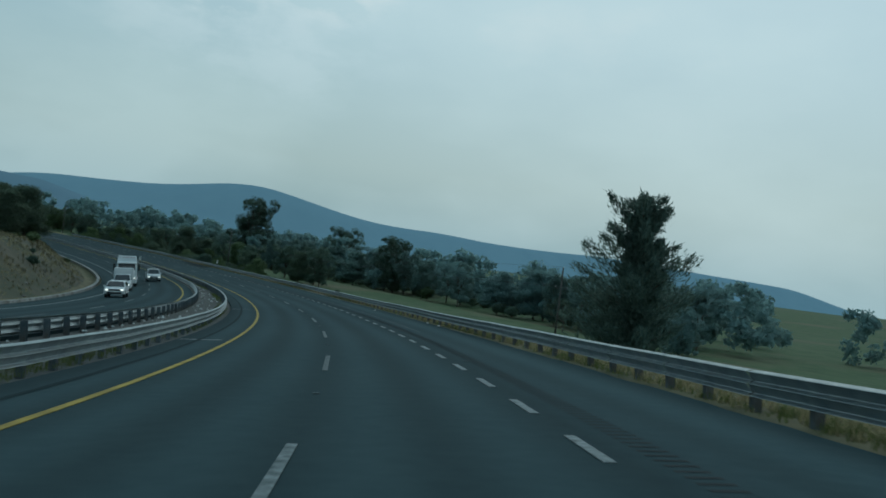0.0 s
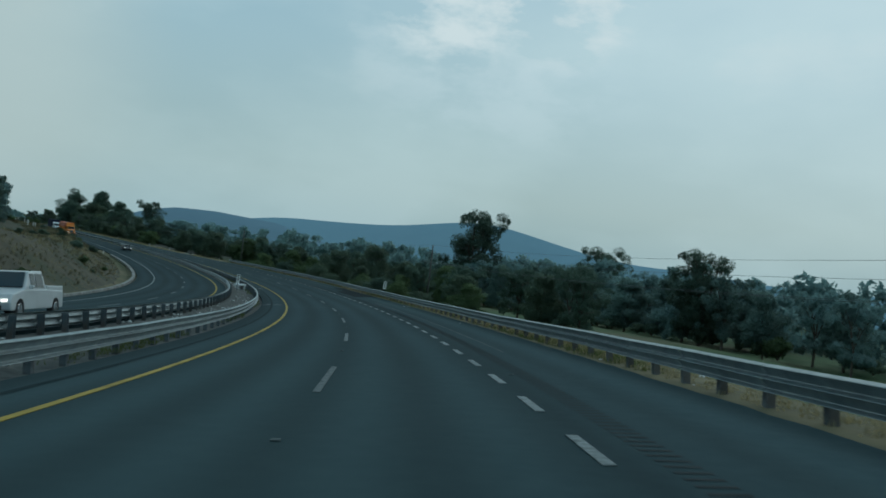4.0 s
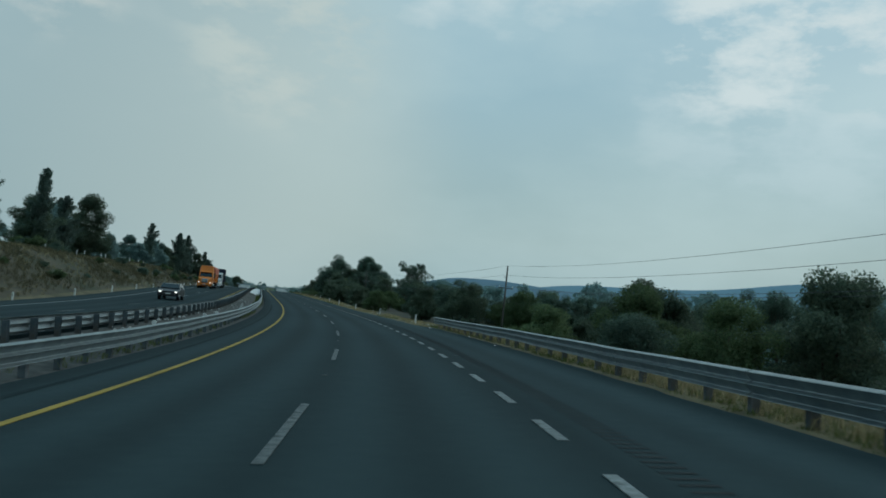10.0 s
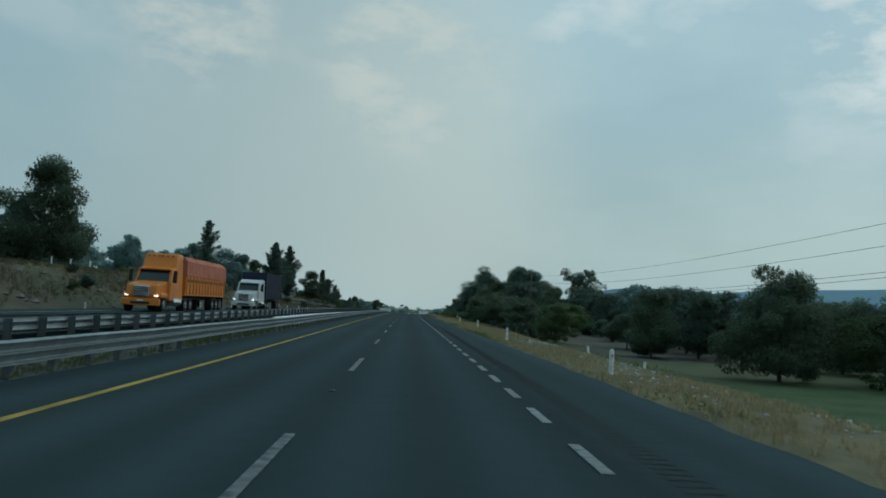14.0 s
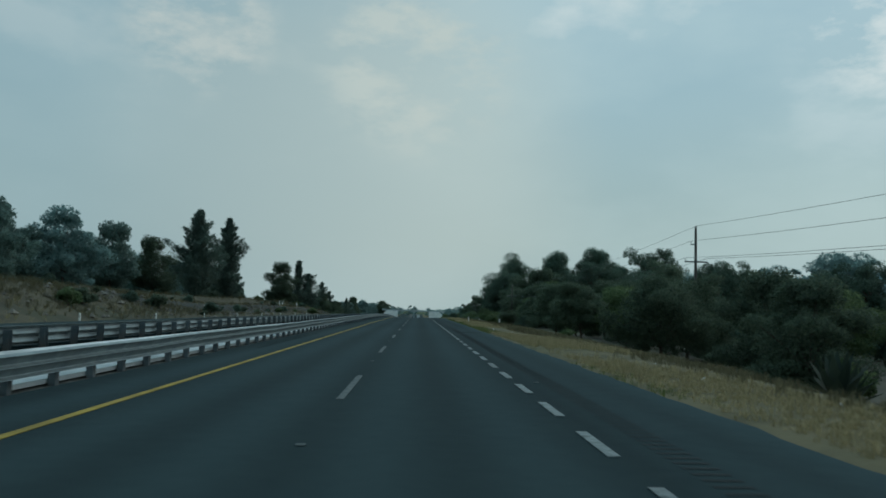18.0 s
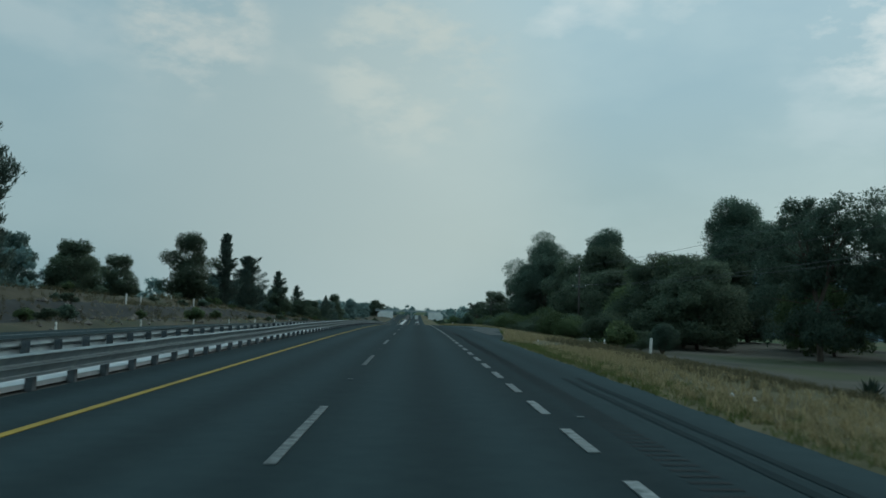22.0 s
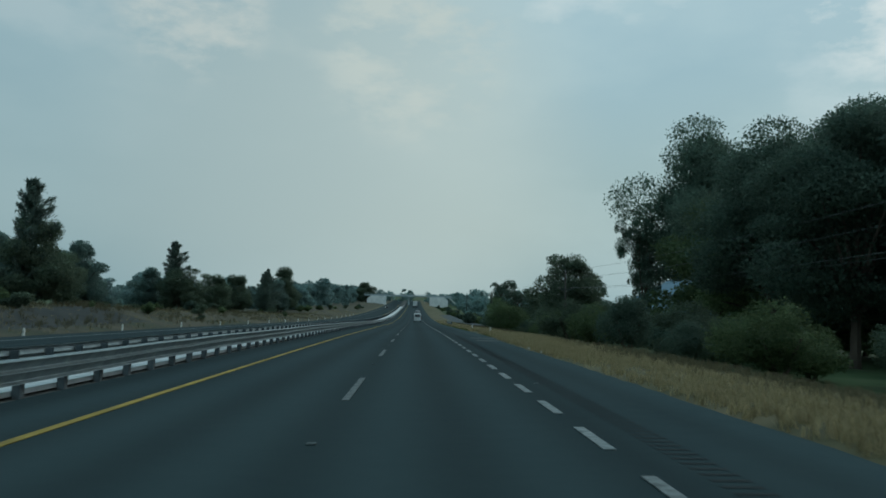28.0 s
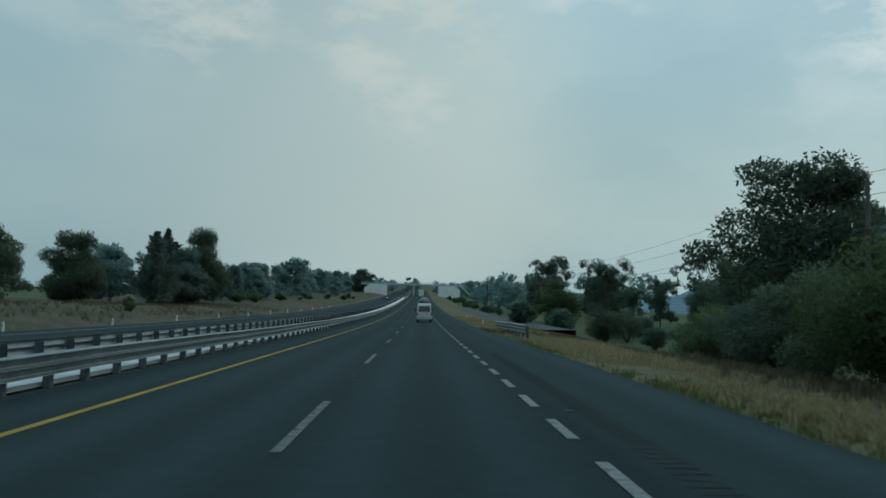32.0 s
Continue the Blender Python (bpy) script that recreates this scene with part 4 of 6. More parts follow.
# Far woods: the haze over them is in their leaf colour.
far_woods("far_woods", "hazy line of grey-green woods beyond the field", 110, 460, 80, 140, 105, 10, 16.5, LEAF_HAZE, 1)
far_woods("far_woods", "low hazy trees beyond the open field", 10, 125, 105, 190, 16, 5, 8.5, LEAF_HAZE, 8)
far_woods("far_woods", "hazy woods at the end of the road", 1000, 1470, 28, 80, 60, 8, 14, LEAF_HAZE, 2)
far_woods("far_woods", "hazy woods beyond the oncoming carriageway", 1000, 1470, -75, -38, 60, 9, 14, LEAF_HAZE, 3)
far_woods("far_woods", "grey-green woods behind the bank", 60, 440, -115, -70, 36, 8, 12, LEAF_HAZE, 4)
far_woods("far_woods", "hazy woods behind the roadside trees", 430, 660, 85, 130, 34, 11, 16, LEAF_HAZE, 5)
far_woods("far_woods", "low woods behind the bank", 470, 920, -95, -58, 50, 6, 9.5, LEAF_HAZE, 6)
far_woods("far_woods", "hazy trees behind the overpass", 1310, 1470, -40, 40, 16, 9, 12, LEAF_HAZE, 7)
# belts of trees: kinds, from s, to s, from u, to u, how many, heights
for kinds, s0, s1, u0, u1, count, h0, h1 in (
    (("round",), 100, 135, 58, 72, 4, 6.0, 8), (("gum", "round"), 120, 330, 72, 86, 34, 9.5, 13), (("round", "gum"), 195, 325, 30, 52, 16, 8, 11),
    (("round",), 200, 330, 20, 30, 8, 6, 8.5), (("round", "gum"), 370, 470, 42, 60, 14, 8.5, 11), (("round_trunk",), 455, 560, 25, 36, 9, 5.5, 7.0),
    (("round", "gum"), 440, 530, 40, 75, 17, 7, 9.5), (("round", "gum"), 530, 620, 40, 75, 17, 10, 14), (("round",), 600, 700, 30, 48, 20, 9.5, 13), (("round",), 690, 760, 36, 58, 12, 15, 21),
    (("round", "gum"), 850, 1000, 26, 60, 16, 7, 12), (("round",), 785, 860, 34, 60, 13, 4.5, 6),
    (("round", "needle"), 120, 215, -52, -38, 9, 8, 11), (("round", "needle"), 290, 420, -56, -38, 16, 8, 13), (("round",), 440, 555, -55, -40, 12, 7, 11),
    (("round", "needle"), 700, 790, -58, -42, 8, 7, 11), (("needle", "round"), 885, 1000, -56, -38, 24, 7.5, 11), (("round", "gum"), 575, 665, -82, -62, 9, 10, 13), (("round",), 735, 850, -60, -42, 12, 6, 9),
):
    for i in range(count):
        plant(rs_belt.choice(kinds), s0 + (s1 - s0) * (i + rs_belt.random()) / count, rs_belt.uniform(u0, u1), rs_belt.uniform(h0, h1), rs_belt.uniform(0.85, 1.25) if kinds != ("needle", "round") else 1.0, rs=rs_belt)
for s0, s1, u0, u1, count, h0, h1 in (
    (590, 660, 17, 27, 16, 2.4, 4.8), (655, 790, 13.5, 27, 50, 2.6, 5.2), (785, 900, 14, 28, 16, 2.5, 4.6), (430, 520, 17, 24, 6, 1.2, 2.2), (470, 580, 37, 46, 18, 3.5, 5.5), (195, 284, 12.5, 26, 26, 2.8, 5.2),
    (60, 330, -36, -23, 40, 0.6, 1.8), (330, 500, -38, -23, 50, 0.7, 1.9), (500, 800, -38, -22.5, 60, 0.6, 2.0), (800, 1100, -40, -24, 16, 1.2, 2.8), (900, 1200, 16, 26, 18, 2.0, 4.0), (150, 430, 70, 82, 54, 2.0, 4.0),
):
    for i in range(count):
        plant("bush", s0 + (s1 - s0) * (i + rs_belt.random()) / count, rs_belt.uniform(u0, u1), rs_belt.uniform(h0, h1), rs_belt.uniform(0.9, 1.5), rs=rs_belt)


# ---------- verge details ----------
def grass_tufts(name, mat, s0, s1, u0, u1, per_metre, height, label, blades=9, seed=1, clump=0.0, parent=None, hug=False):
    """Blades in loose tufts along the verge, one mesh."""
    rs = np.random.RandomState(seed)
    n = int((s1 - s0) * per_metre)
    s = rs.uniform(s0, s1, n)
    u = u0 + (u1 - u0) * rs.beta(1.3, 1.6, n)
    if hug:
        u = u + road_edge(s)
    if clump:
        keep = hum(s, u * 3, 0.35, seed) + rs.uniform(-0.25, 0.25, n) > clump - 0.2
        s, u = s[keep], u[keep]
        n = len(s)
    o, t = sample(LINE_O, s), sample(LINE_T, s)
    h = np.hypot(t[:, 0], t[:, 1])
    base = np.stack([o[:, 0] + t[:, 1] / h * u, o[:, 1] - t[:, 0] / h * u, o[:, 2] + land(s, u) - 0.04], 1)
    tall = height * rs.uniform(0.45, 1.15, n) * (0.75 + 0.5 * hum(s, u, 0.22, seed + 9))
    V, F = [], []
    for b in range(blades):
        a = rs.uniform(0, 6.283, n)
        lean = rs.uniform(0.15, 0.95, n)
        w = rs.uniform(0.003, 0.0075, n) * (1 + height)
        foot = base + np.stack([np.cos(a * 3) * 0.08, np.sin(a * 3) * 0.08, np.zeros(n)], 1)
        side = np.stack([-np.sin(a), np.cos(a), np.zeros(n)], 1) * w[:, None]
        mid = foot + np.stack([np.cos(a) * lean * tall * 0.35, np.sin(a) * lean * tall * 0.35, tall * 0.6], 1)
        tip = foot + np.stack([np.cos(a) * lean * tall, np.sin(a) * lean * tall, tall * rs.uniform(0.8, 1.0, n)], 1)
        k = sum(len(x) for x in V)
        V.append(np.concatenate([foot - side, foot + side, mid + side * 0.8, mid - side * 0.8, tip]))
        i = np.arange(n) + k
        F += np.stack([i, i + n, i + 2 * n, i + 3 * n], 1).tolist()
        F += np.stack([i + 3 * n, i + 2 * n, i + 4 * n], 1).tolist()
    ob = mesh_object(name, np.concatenate(V).tolist(), F, mat, parent)
    return tagged(ob, label, "grass", kind="stuff")


grass_tufts("dry_grass", DRY_GRASS, -40, 294, 7.5, 9.8, 26, 0.42, "dry yellow grass under and behind the guard rail", seed=3)
grass_tufts("dry_grass", DRY_GRASS, 293, 400, 0.1, 4.6, 70, 0.28, "short dry yellow grass on the road edge", seed=4, clump=0.1, hug=True)
grass_tufts("dry_grass", DRY_GRASS, 395, 600, 0.2, 4.6, 120, 0.42, "tall dry straw-coloured grass along the road edge", seed=5, clump=0.2, hug=True)
grass_tufts("dry_grass", DRY_GRASS, 600, 900, 0.15, 4.2, 110, 0.46, "tall dry straw-coloured grass along the road edge", seed=6, clump=0.17, hug=True)
grass_tufts("green_grass", GREEN_GRASS, 300, 860, -0.02, 1.3, 46, 0.22, "low green weeds at the asphalt edge", seed=8, clump=0.24, hug=True)
grass_tufts("scrub", SCRUB, 400, 860, 2.6, 9.0, 40, 0.5, "brown dead weeds behind the grass", seed=23, clump=0.08, blades=11, hug=True)
grass_tufts("green_grass", GREEN_GRASS, 300, 460, 14, 30, 34, 0.35, "green grass of the lower field", seed=9)
grass_tufts("dry_grass", DRY_GRASS, -20, 480, -36, -21.5, 34, 0.5, "dry grass on the cut slope", seed=10, clump=0.12)
grass_tufts("dry_grass", DRY_GRASS, 480, 1000, -32, -21.0, 11, 0.42, "dry grass on the far bank", seed=11, clump=0.1)
grass_tufts("scrub", SCRUB, 250, 520, -37, -21.6, 40, 0.8, "dense dark scrub on the cut slope", seed=24, clump=0.06, blades=12)
grass_tufts("scrub", SCRUB, -20, 900, -37, -21.8, 22, 0.75, "low dark scrub on the bank", seed=21, clump=0.14, blades=12)
grass_tufts("green_grass", GREEN_GRASS, -40, 296, 7.4, 8.6, 26, 0.26, "green weeds under the guard rail", seed=22, clump=0.1)
grass_tufts("green_grass", GREEN_GRASS, -20, 400, -6.7, -5.7, 14.0, 0.24, "low weeds in the median", seed=12, clump=0.2)


def stones(name, s0, s1, u0, u1, count, size, mat, label, seed):
    """Scattered stones, one mesh of small uneven lumps."""
    rs = np.random.RandomState(seed)
    V, F = [], []
    for _ in range(count):
        s, u = rs.uniform(s0, s1), rs.uniform(u0, u1)
        p = ground_point(s, u)
        r = size * rs.uniform(0.3, 1.0) ** 1.5
        k = len(V)
        for d in ((1, 0, 0), (-1, 0, 0), (0, 1, 0), (0, -1, 0), (0, 0, 1), (0, 0, -1)):
            q = Vector(d) * r * rs.uniform(0.6, 1.3)
            V.append(p + Vector((q.x, q.y, q.z * 0.7 + r * 0.15)))
        for a, b, c in ((0, 2, 4), (2, 1, 4), (1, 3, 4), (3, 0, 4), (2, 0, 5), (1, 2, 5), (3, 1, 5), (0, 3, 5)):
            F.append((k + a, k + b, k + c))
    return tagged(mesh_object(name, V, F, mat), label, "stones", kind="stuff")


ROCK = material("rock", [(0.12, 0.11, 0.10), (0.24, 0.22, 0.19)], 1.2, 0.95, bump=0.6)
PALE_ROCK = material("pale_rock", [(0.34, 0.34, 0.32), (0.56, 0.56, 0.54)], 2.5, 0.95, bump=0.6)
LITTER = material("litter", [(0.5, 0.5, 0.48), (0.75, 0.75, 0.74)], 8.0, 0.7)
stones("median_stones", -20, 330, -8.1, -6.5, 520, 0.13, PALE_ROCK, "pale broken stones lying in the median", 1)
stones("bank_stones", 380, 700, -31, -21.5, 700, 0.42, ROCK, "brown stones on the far bank", 2)
stones("slope_stones", -20, 330, -33, -21.5, 240, 0.30, ROCK, "stones on the dry cut slope", 3)
stones("verge_stones", 298, 400, 7.6, 13, 1500, 0.075, PALE_ROCK, "pale stones and rubble along the verge", 4)
stones("verge_stones", 560, 640, 9.5, 13.5, 160, 0.12, PALE_ROCK, "gravel scattered at the pull-out edge", 5)
stones("litter", 0, 860, 6.6, 9.5, 130, 0.11, LITTER, "white scraps of litter along the verge", 6)


# pale concrete drain in the median, pull-out, patches and marks on the asphalt
ribbon("median_drain", material("drain_concrete", [(0.60, 0.62, 0.62), (0.80, 0.81, 0.80)], 0.8, 0.9, bump=0.5, stains=(0.3, (0.26, 0.26, 0.25), 0.54, 0.72, 0.7)), 385, 1200, [-7.9, -7.3, -6.7, -6.15], 0.03, label="pale concrete drain along the median", category="drain", edge=0.1)
ribbon("median_drain", bpy.data.materials["drain_concrete"], 238, 262, [-7.55, -7.3, -7.1], 0.02, label="short pale concrete drain in the median", category="drain", edge=0.1)
ribbon("kerb", material("old_kerb", [(0.20, 0.20, 0.19), (0.36, 0.36, 0.34)], 1.5, 0.9, bump=0.5, stains=(0.5, (0.12, 0.10, 0.08), 0.5, 0.65, 0.8)), -60, 285, [-20.15, -19.75], 0.16, label="weathered concrete kerb below the cut slope", category="kerb", edge=0.3)


def asphalt_patch(name, s0, s1, u0, u1, mat, parent=road, h=0.005):
    rs = random.Random(int(s0 * 7 + u0))
    V, F = [], []
    rough = 0.015 if u1 - u0 < 0.3 else 0.06
    n = max(2, int((s1 - s0) / 1.2))
    for i in range(n + 1):
        s = s0 + (s1 - s0) * i / n
        V += [on_road(s, u0 + rs.uniform(-rough, rough), h), on_road(s, u1 + rs.uniform(-rough, rough), h)]
        if i:
            k = 2 * i
            F.append((k - 2, k - 1, k + 1, k))
    mesh_object(name, V, F, mat, parent)


asphalt_patch("asphalt_patch", 184, 198, 4.75, 7.25, PATCH)
asphalt_patch("asphalt_patch", 198, 206, 5.9, 7.25, PATCH)
asphalt_patch("asphalt_patch", 481.2, 483.2, 4.1, 5.9, OLD_PATCH)
for s, u0, u1 in ((163.0, -5.7, -3.9), (199.6, -5.75, -3.65), (200.3, -5.75, -4.3), (30.0, -5.4, -3.8), (66, -5.4, -4.0), (205, -5.5, -3.8)):
    asphalt_patch("dust_streak", s, s + 0.4, u0, u1, DUST)
GRIT_SEAM = material("seam_grit", [(0.06, 0.072, 0.074), (0.10, 0.115, 0.116)], 1.5, 0.95)
for s0, s1, u in ((40, 95, 4.9), (120, 170, 5.0)):
    asphalt_patch("seam", s0, s1, u, u + 0.05, GRIT_SEAM)
for s0, s1, u in ((500, 540, 5.0), (500, 540, 5.35), (-20, 330, -4.75), (455, 474, -4.7), (458, 470, -4.95)):
    asphalt_patch("skid_mark", s0, s1, u, u + 0.16, OLD_PATCH, h=0.008)
GRIT = material("pale_grit", [(0.058, 0.072, 0.074), (0.098, 0.112, 0.112)], 1.5, 0.95, bump=0.6, bump_scale=30)
for s0, s1, u0, u1 in ((578, 600, 6.7, 8.0), (590, 612, 7.6, 10.2), (604, 640, 8.0, 10.6), (628, 646, 6.9, 8.4)):
    asphalt_patch("grit", s0, s1, u0, u1, GRIT)
for s in (712.5, 718.0):
    asphalt_patch("dust_streak", s, s + 1.6, 5.0, 6.9, GRIT)


GROOVE = material("groove_asphalt", [(0.013, 0.020, 0.022), (0.021, 0.030, 0.032)], 2.0, 0.9, spec=0.2)


def rumble_strip():
    """Milled grooves outside the edge line, shown as short raised bars."""
    V, F = [], []
    for k in range(0, 2700):
        s = -20 + 0.3 * k
        a = len(V)
        V += [on_road(s, 4.1, 0.005), on_road(s, 4.5, 0.005), on_road(s + 0.1, 4.5, 0.005), on_road(s + 0.1, 4.1, 0.005)]
        F.append((a, a + 1, a + 2, a + 3))
    tagged(mesh_object("rumble_strip", V, F, GROOVE, road), kind="stuff")


rumble_strip()


# ---------- roadside things ----------
def marker_post_proto():
    m = Matrix()
    ob = thing("marker_post", m, "short white painted marker post with a rounded top", "marker post", "white marker posts")
    bm = bmesh.new()
    tube(bm, (0, 0, -0.3), (0, 0, 0.68), 0.075, 0.07, 10)
    tube(bm, (0, 0, 0.68), (0, 0, 0.75), 0.07, 0.035, 10)
    part("shaft", bm, WHITE_POST, ob)
    bm = bmesh.new()
    box(bm, -0.035, 0.035, -0.078, -0.065, 0.5, 0.6, 0.004)
    part("reflector", bm, material("reflector_grey", [(0.25, 0.25, 0.24), (0.4, 0.4, 0.38)], rough=0.3), ob, "small grey reflector")
    return ob


proto = marker_post_proto()


def marker(s, u, k=1.0, first=[True]):
    m = Matrix.Translation(ground_point(s, u)) @ pose(0, 0, 0, 0, 0, math.degrees(math.atan2(-road_axes(s)[2].x, road_axes(s)[2].y))) @ Matrix.Diagonal((k, k, k, 1))
    if first[0]:
        proto.matrix_basis = m
        first[0] = False
    else:
        copy_thing(proto, m)


for s in (302.4, 326.9, 352, 377, 404, 430, 530, 664, 735.5, 758, 842, 870):
    marker(s, 7.3 if s < 400 else 7.9, 1.0 if s < 600 else 0.75)
for s, u in ((565.5, 12.0), (575, 13.2)):
    marker(s, u, 0.65)
for k in range(44):
    marker(292 + 15.5 * k, -20.6, 1.05)


def fence_posts():
    proto_f = thing("fence_post", Matrix.Translation(ground_point(300, -34)), "whitewashed concrete fence post on the bank", "fence post", "fence posts")
    bm = bmesh.new()
    box(bm, -0.07, 0.07, -0.07, 0.07, -0.4, 1.15, 0.02)
    part("shaft", bm, WHITE_POST, proto_f)
    rs = random.Random(8)
    for k in [j for j in range(1, 42) if j % 5 not in (2, 3) and j % 7]:
        copy_thing(proto_f, Matrix.Translation(ground_point(300 + 4.6 * k, -34 + rs.uniform(-.2, .2))) @ pose(0, 0, 0, rs.uniform(-4, 4), rs.uniform(-4, 4), rs.uniform(0, 90)))
    for k in (19, 20, 24):
        copy_thing(proto_f, Matrix.Translation(ground_point(505 + 5.5 * k, -30 + rs.uniform(-.3, .3))) @ pose(0, 0, 0, rs.uniform(-4, 4), rs.uniform(-4, 4), 0))
    for k in (0, 1, 2, 4, 5, 20):
        copy_thing(proto_f, Matrix.Translation(ground_point(330 + 12 * k, 15.5 + rs.uniform(-.4, .4))) @ pose(0, 0, 0, rs.uniform(-6, 6), rs.uniform(-6, 6), 0))


fence_posts()


def utility_pole(s, u, top, label="weathered wooden power pole with a steel crossarm"):
    p = ground_point(s, u)
    t = road_axes(s)[2]
    m = Matrix.Translation(p) @ pose(0, 0, 0, 0, 0, math.degrees(math.atan2(-t.x, t.y)))
    h = road_axes(s)[0].z + top - p.z
    ob = thing("utility_pole", m, label, "utility pole", "power poles along the highway")
    bm = bmesh.new()
    tube(bm, (0, 0, -0.8), (0, 0, h), 0.17, 0.11, 12)
    part("shaft", bm, POLE_WOOD, ob, smooth=True)
    bm = bmesh.new()
    box(bm, -1.05, 1.05, -0.18, -0.08, h - 3.35, h - 3.23, 0.01)
    part("crossarm", bm, POST, ob, "grey steel crossarm")
    bm = bmesh.new()
    box(bm, -0.5, 0.0, -0.16, -0.08, h - 1.75, h - 1.66, 0.01)
    part("bracket", bm, POST, ob)
    tips = [(-1.0, h - 2.95), (1.0, h - 2.95), (-0.46, h - 1.38), (0.0, h + 0.02)]
    for x, z in tips:
        bm = bmesh.new()
        tube(bm, (x, -0.12, z - 0.3), (x, -0.12, z - 0.12), 0.02, 0.02, 6)
        tube(bm, (x, -0.12, z - 0.2), (x, -0.12, z), 0.055, 0.035, 8)
        part("insulator", bm, CONCRETE, ob, "pale ceramic insulator")
    return [m @ Vector((x, -0.12, z)) for x, z in tips]


WIRE = material("wire_metal", [(0.10, 0.11, 0.115), (0.16, 0.17, 0.175)], 3.0, 0.6, 0.5)
line_tips = [utility_pole(*row) for row in ((112, 46, 8.6), (233, 29.5, 9.2), (350, 28.6, 8.8), (498, 26.6, 10.0), (648, 27.0, 10.0), (806, 27.5, 10.2), (947, 28.0, 10.0), (1097, 29.0, 10.0))]
for a, b in zip(line_tips[:-1], line_tips[1:]):
    span = thing("power_line", Matrix.Translation(a[0]), "thin sagging power line between poles", "power line", "power line spans")
    for p, q in zip(a, b):
        bm = bmesh.new()
        rings = []
        for i in range(15):
            x = i / 14
            c = p.lerp(q, x) - Vector((0, 0, 4 * 1.5 * x * (1 - x))) - a[0]
            side = (q - p).cross(Vector((0, 0, 1))).normalized() * 0.014
            rings.append([bm.verts.new(c + v) for v in (side, Vector((0, 0, 0.014)), -side, Vector((0, 0, -0.014)))])
        for r0, r1 in zip(rings[:-1], rings[1:]):
            for i in range(4):
                bm.faces.new((r0[i], r0[(i + 1) % 4], r1[(i + 1) % 4], r1[i]))
        part("wire", bm, WIRE, span)


def km_sign(s, u, top, lean=0.0):
    o, r, t, n = road_axes(s)
    p = on_road(s, u, 0)
    m = Matrix.Translation(p) @ pose(0, 0, 0, 0, 0, math.degrees(math.atan2(-t.x, t.y))) @ pose(0, 0, 0, 0, lean, 0)
    ob = thing("kilometre_sign", m, "narrow white kilometre sign with black figures on a post", "road sign", "kilometre signs")
    bm = bmesh.new()
    box(bm, -0.03, 0.03, 0.0, 0.05, -0.8, top - 0.4, 0.005)
    part("post", bm, POST, ob)
    bm = bmesh.new()
    box(bm, -0.165, 0.165, -0.02, 0.0, top - 0.84, top, 0.01)
    plate = part("plate", bm, material("sign_white", [(0.62, 0.63, 0.60), (0.74, 0.75, 0.72)], 3.0, 0.5), ob, "white reflective plate")
    black = bpy.data.materials.get("sign_black") or material("sign_black", [(0.015, 0.015, 0.017), (0.03, 0.03, 0.03)], 3.0, 0.6)
    for text, z, size in (("Km", -0.17, 0.16), ("2", -0.39, 0.27), ("0", -0.60, 0.27), ("6", -0.81, 0.27)):
        cu = bpy.data.curves.new("figure", "FONT")
        cu.body, cu.size, cu.align_x, cu.extrude, cu.offset = text, size, "CENTER", 0.002, 0.008
        cu.materials.append(black)
        f = new("figure", cu)
        f.parent = plate
        f.matrix_basis = pose(0, -0.024, top + z, 90, 0, 0)


km_sign(184.4, 7.95, 1.80, 4)
km_sign(186.3, -7.8, 1.68, 2)


def agave_proto(seed):
    rs = random.Random(seed)
    bm = bmesh.new()
    for i in range(26):
        a = i * 2.4
        up = 0.25 + 1.15 * (i / 26)
        ln = rs.uniform(0.8, 1.15)
        w = 0.11
        d = Vector((math.cos(a), math.sin(a), 0))
        sd = Vector((-math.sin(a), math.cos(a), 0)) * w
        p = [Vector((0, 0, 0.05)) + d * 0.08]
        mid = d * ln * 0.5 * math.cos(up) + Vector((0, 0, ln * 0.55 * math.sin(up) + 0.08))
        tip = d * ln * math.cos(up) * 0.9 + Vector((0, 0, ln * math.sin(up) + 0.1))
        v = [bm.verts.new(x) for x in (p[0] - sd * .7, p[0] + sd * .7, mid + sd, mid - sd, tip, mid - Vector((0, 0, 0.06)))]
        bm.faces.new((v[0], v[1], v[5]))
        bm.faces.new((v[1], v[2], v[5]))
        bm.faces.new((v[3], v[0], v[5]))
        bm.faces.new((v[2], v[4], v[5]))
        bm.faces.new((v[4], v[3], v[5]))
        bm.faces.new((v[0], v[3], v[2], v[1]))
        bm.faces.new((v[3], v[4], v[2]))
    return mesh_of("leaves", bm, LEAF_BLUE)


AGAVE = agave_proto(3)
rs_agave = random.Random(6)
for s, u, k in ((322.0, 10.6, 0.65), (301, 10.5, 1.2), (299, 11.5, 1.4), (303.5, 12, 1.2), (422, 13.5, 1.4), (424, 14.6, 1.3), (420.5, 15.5, 1.2), (427, 13.2, 1.0), (430, 16, 1.0), (538, 16.0, 0.9), (540, 17.0, 0.9), (542.5, 16.5, 0.8), (545, 17.5, 0.9), (548, 17.2, 0.8), (449, 14.2, 1.5), (451, 15.5, 1.4), (447, 15.4, 1.3), (532, 16.5, 0.8), (150, 9.2, 0.8), (103, 9.0, 0.9)):
    ob = thing("agave", Matrix.LocRotScale(ground_point(s, u), Euler((0, 0, rs_agave.uniform(0, 6))), (k, k, k)), "grey-green spiky agave plant on the verge", "agave", "agave plants")
    shared("leaves", AGAVE, ob, Matrix())


# ---------- the overpass far ahead ----------
DECK_CONCRETE = material("deck_concrete", [(0.34, 0.40, 0.42), (0.46, 0.52, 0.53)], 0.6, 0.9, bump=0.3)


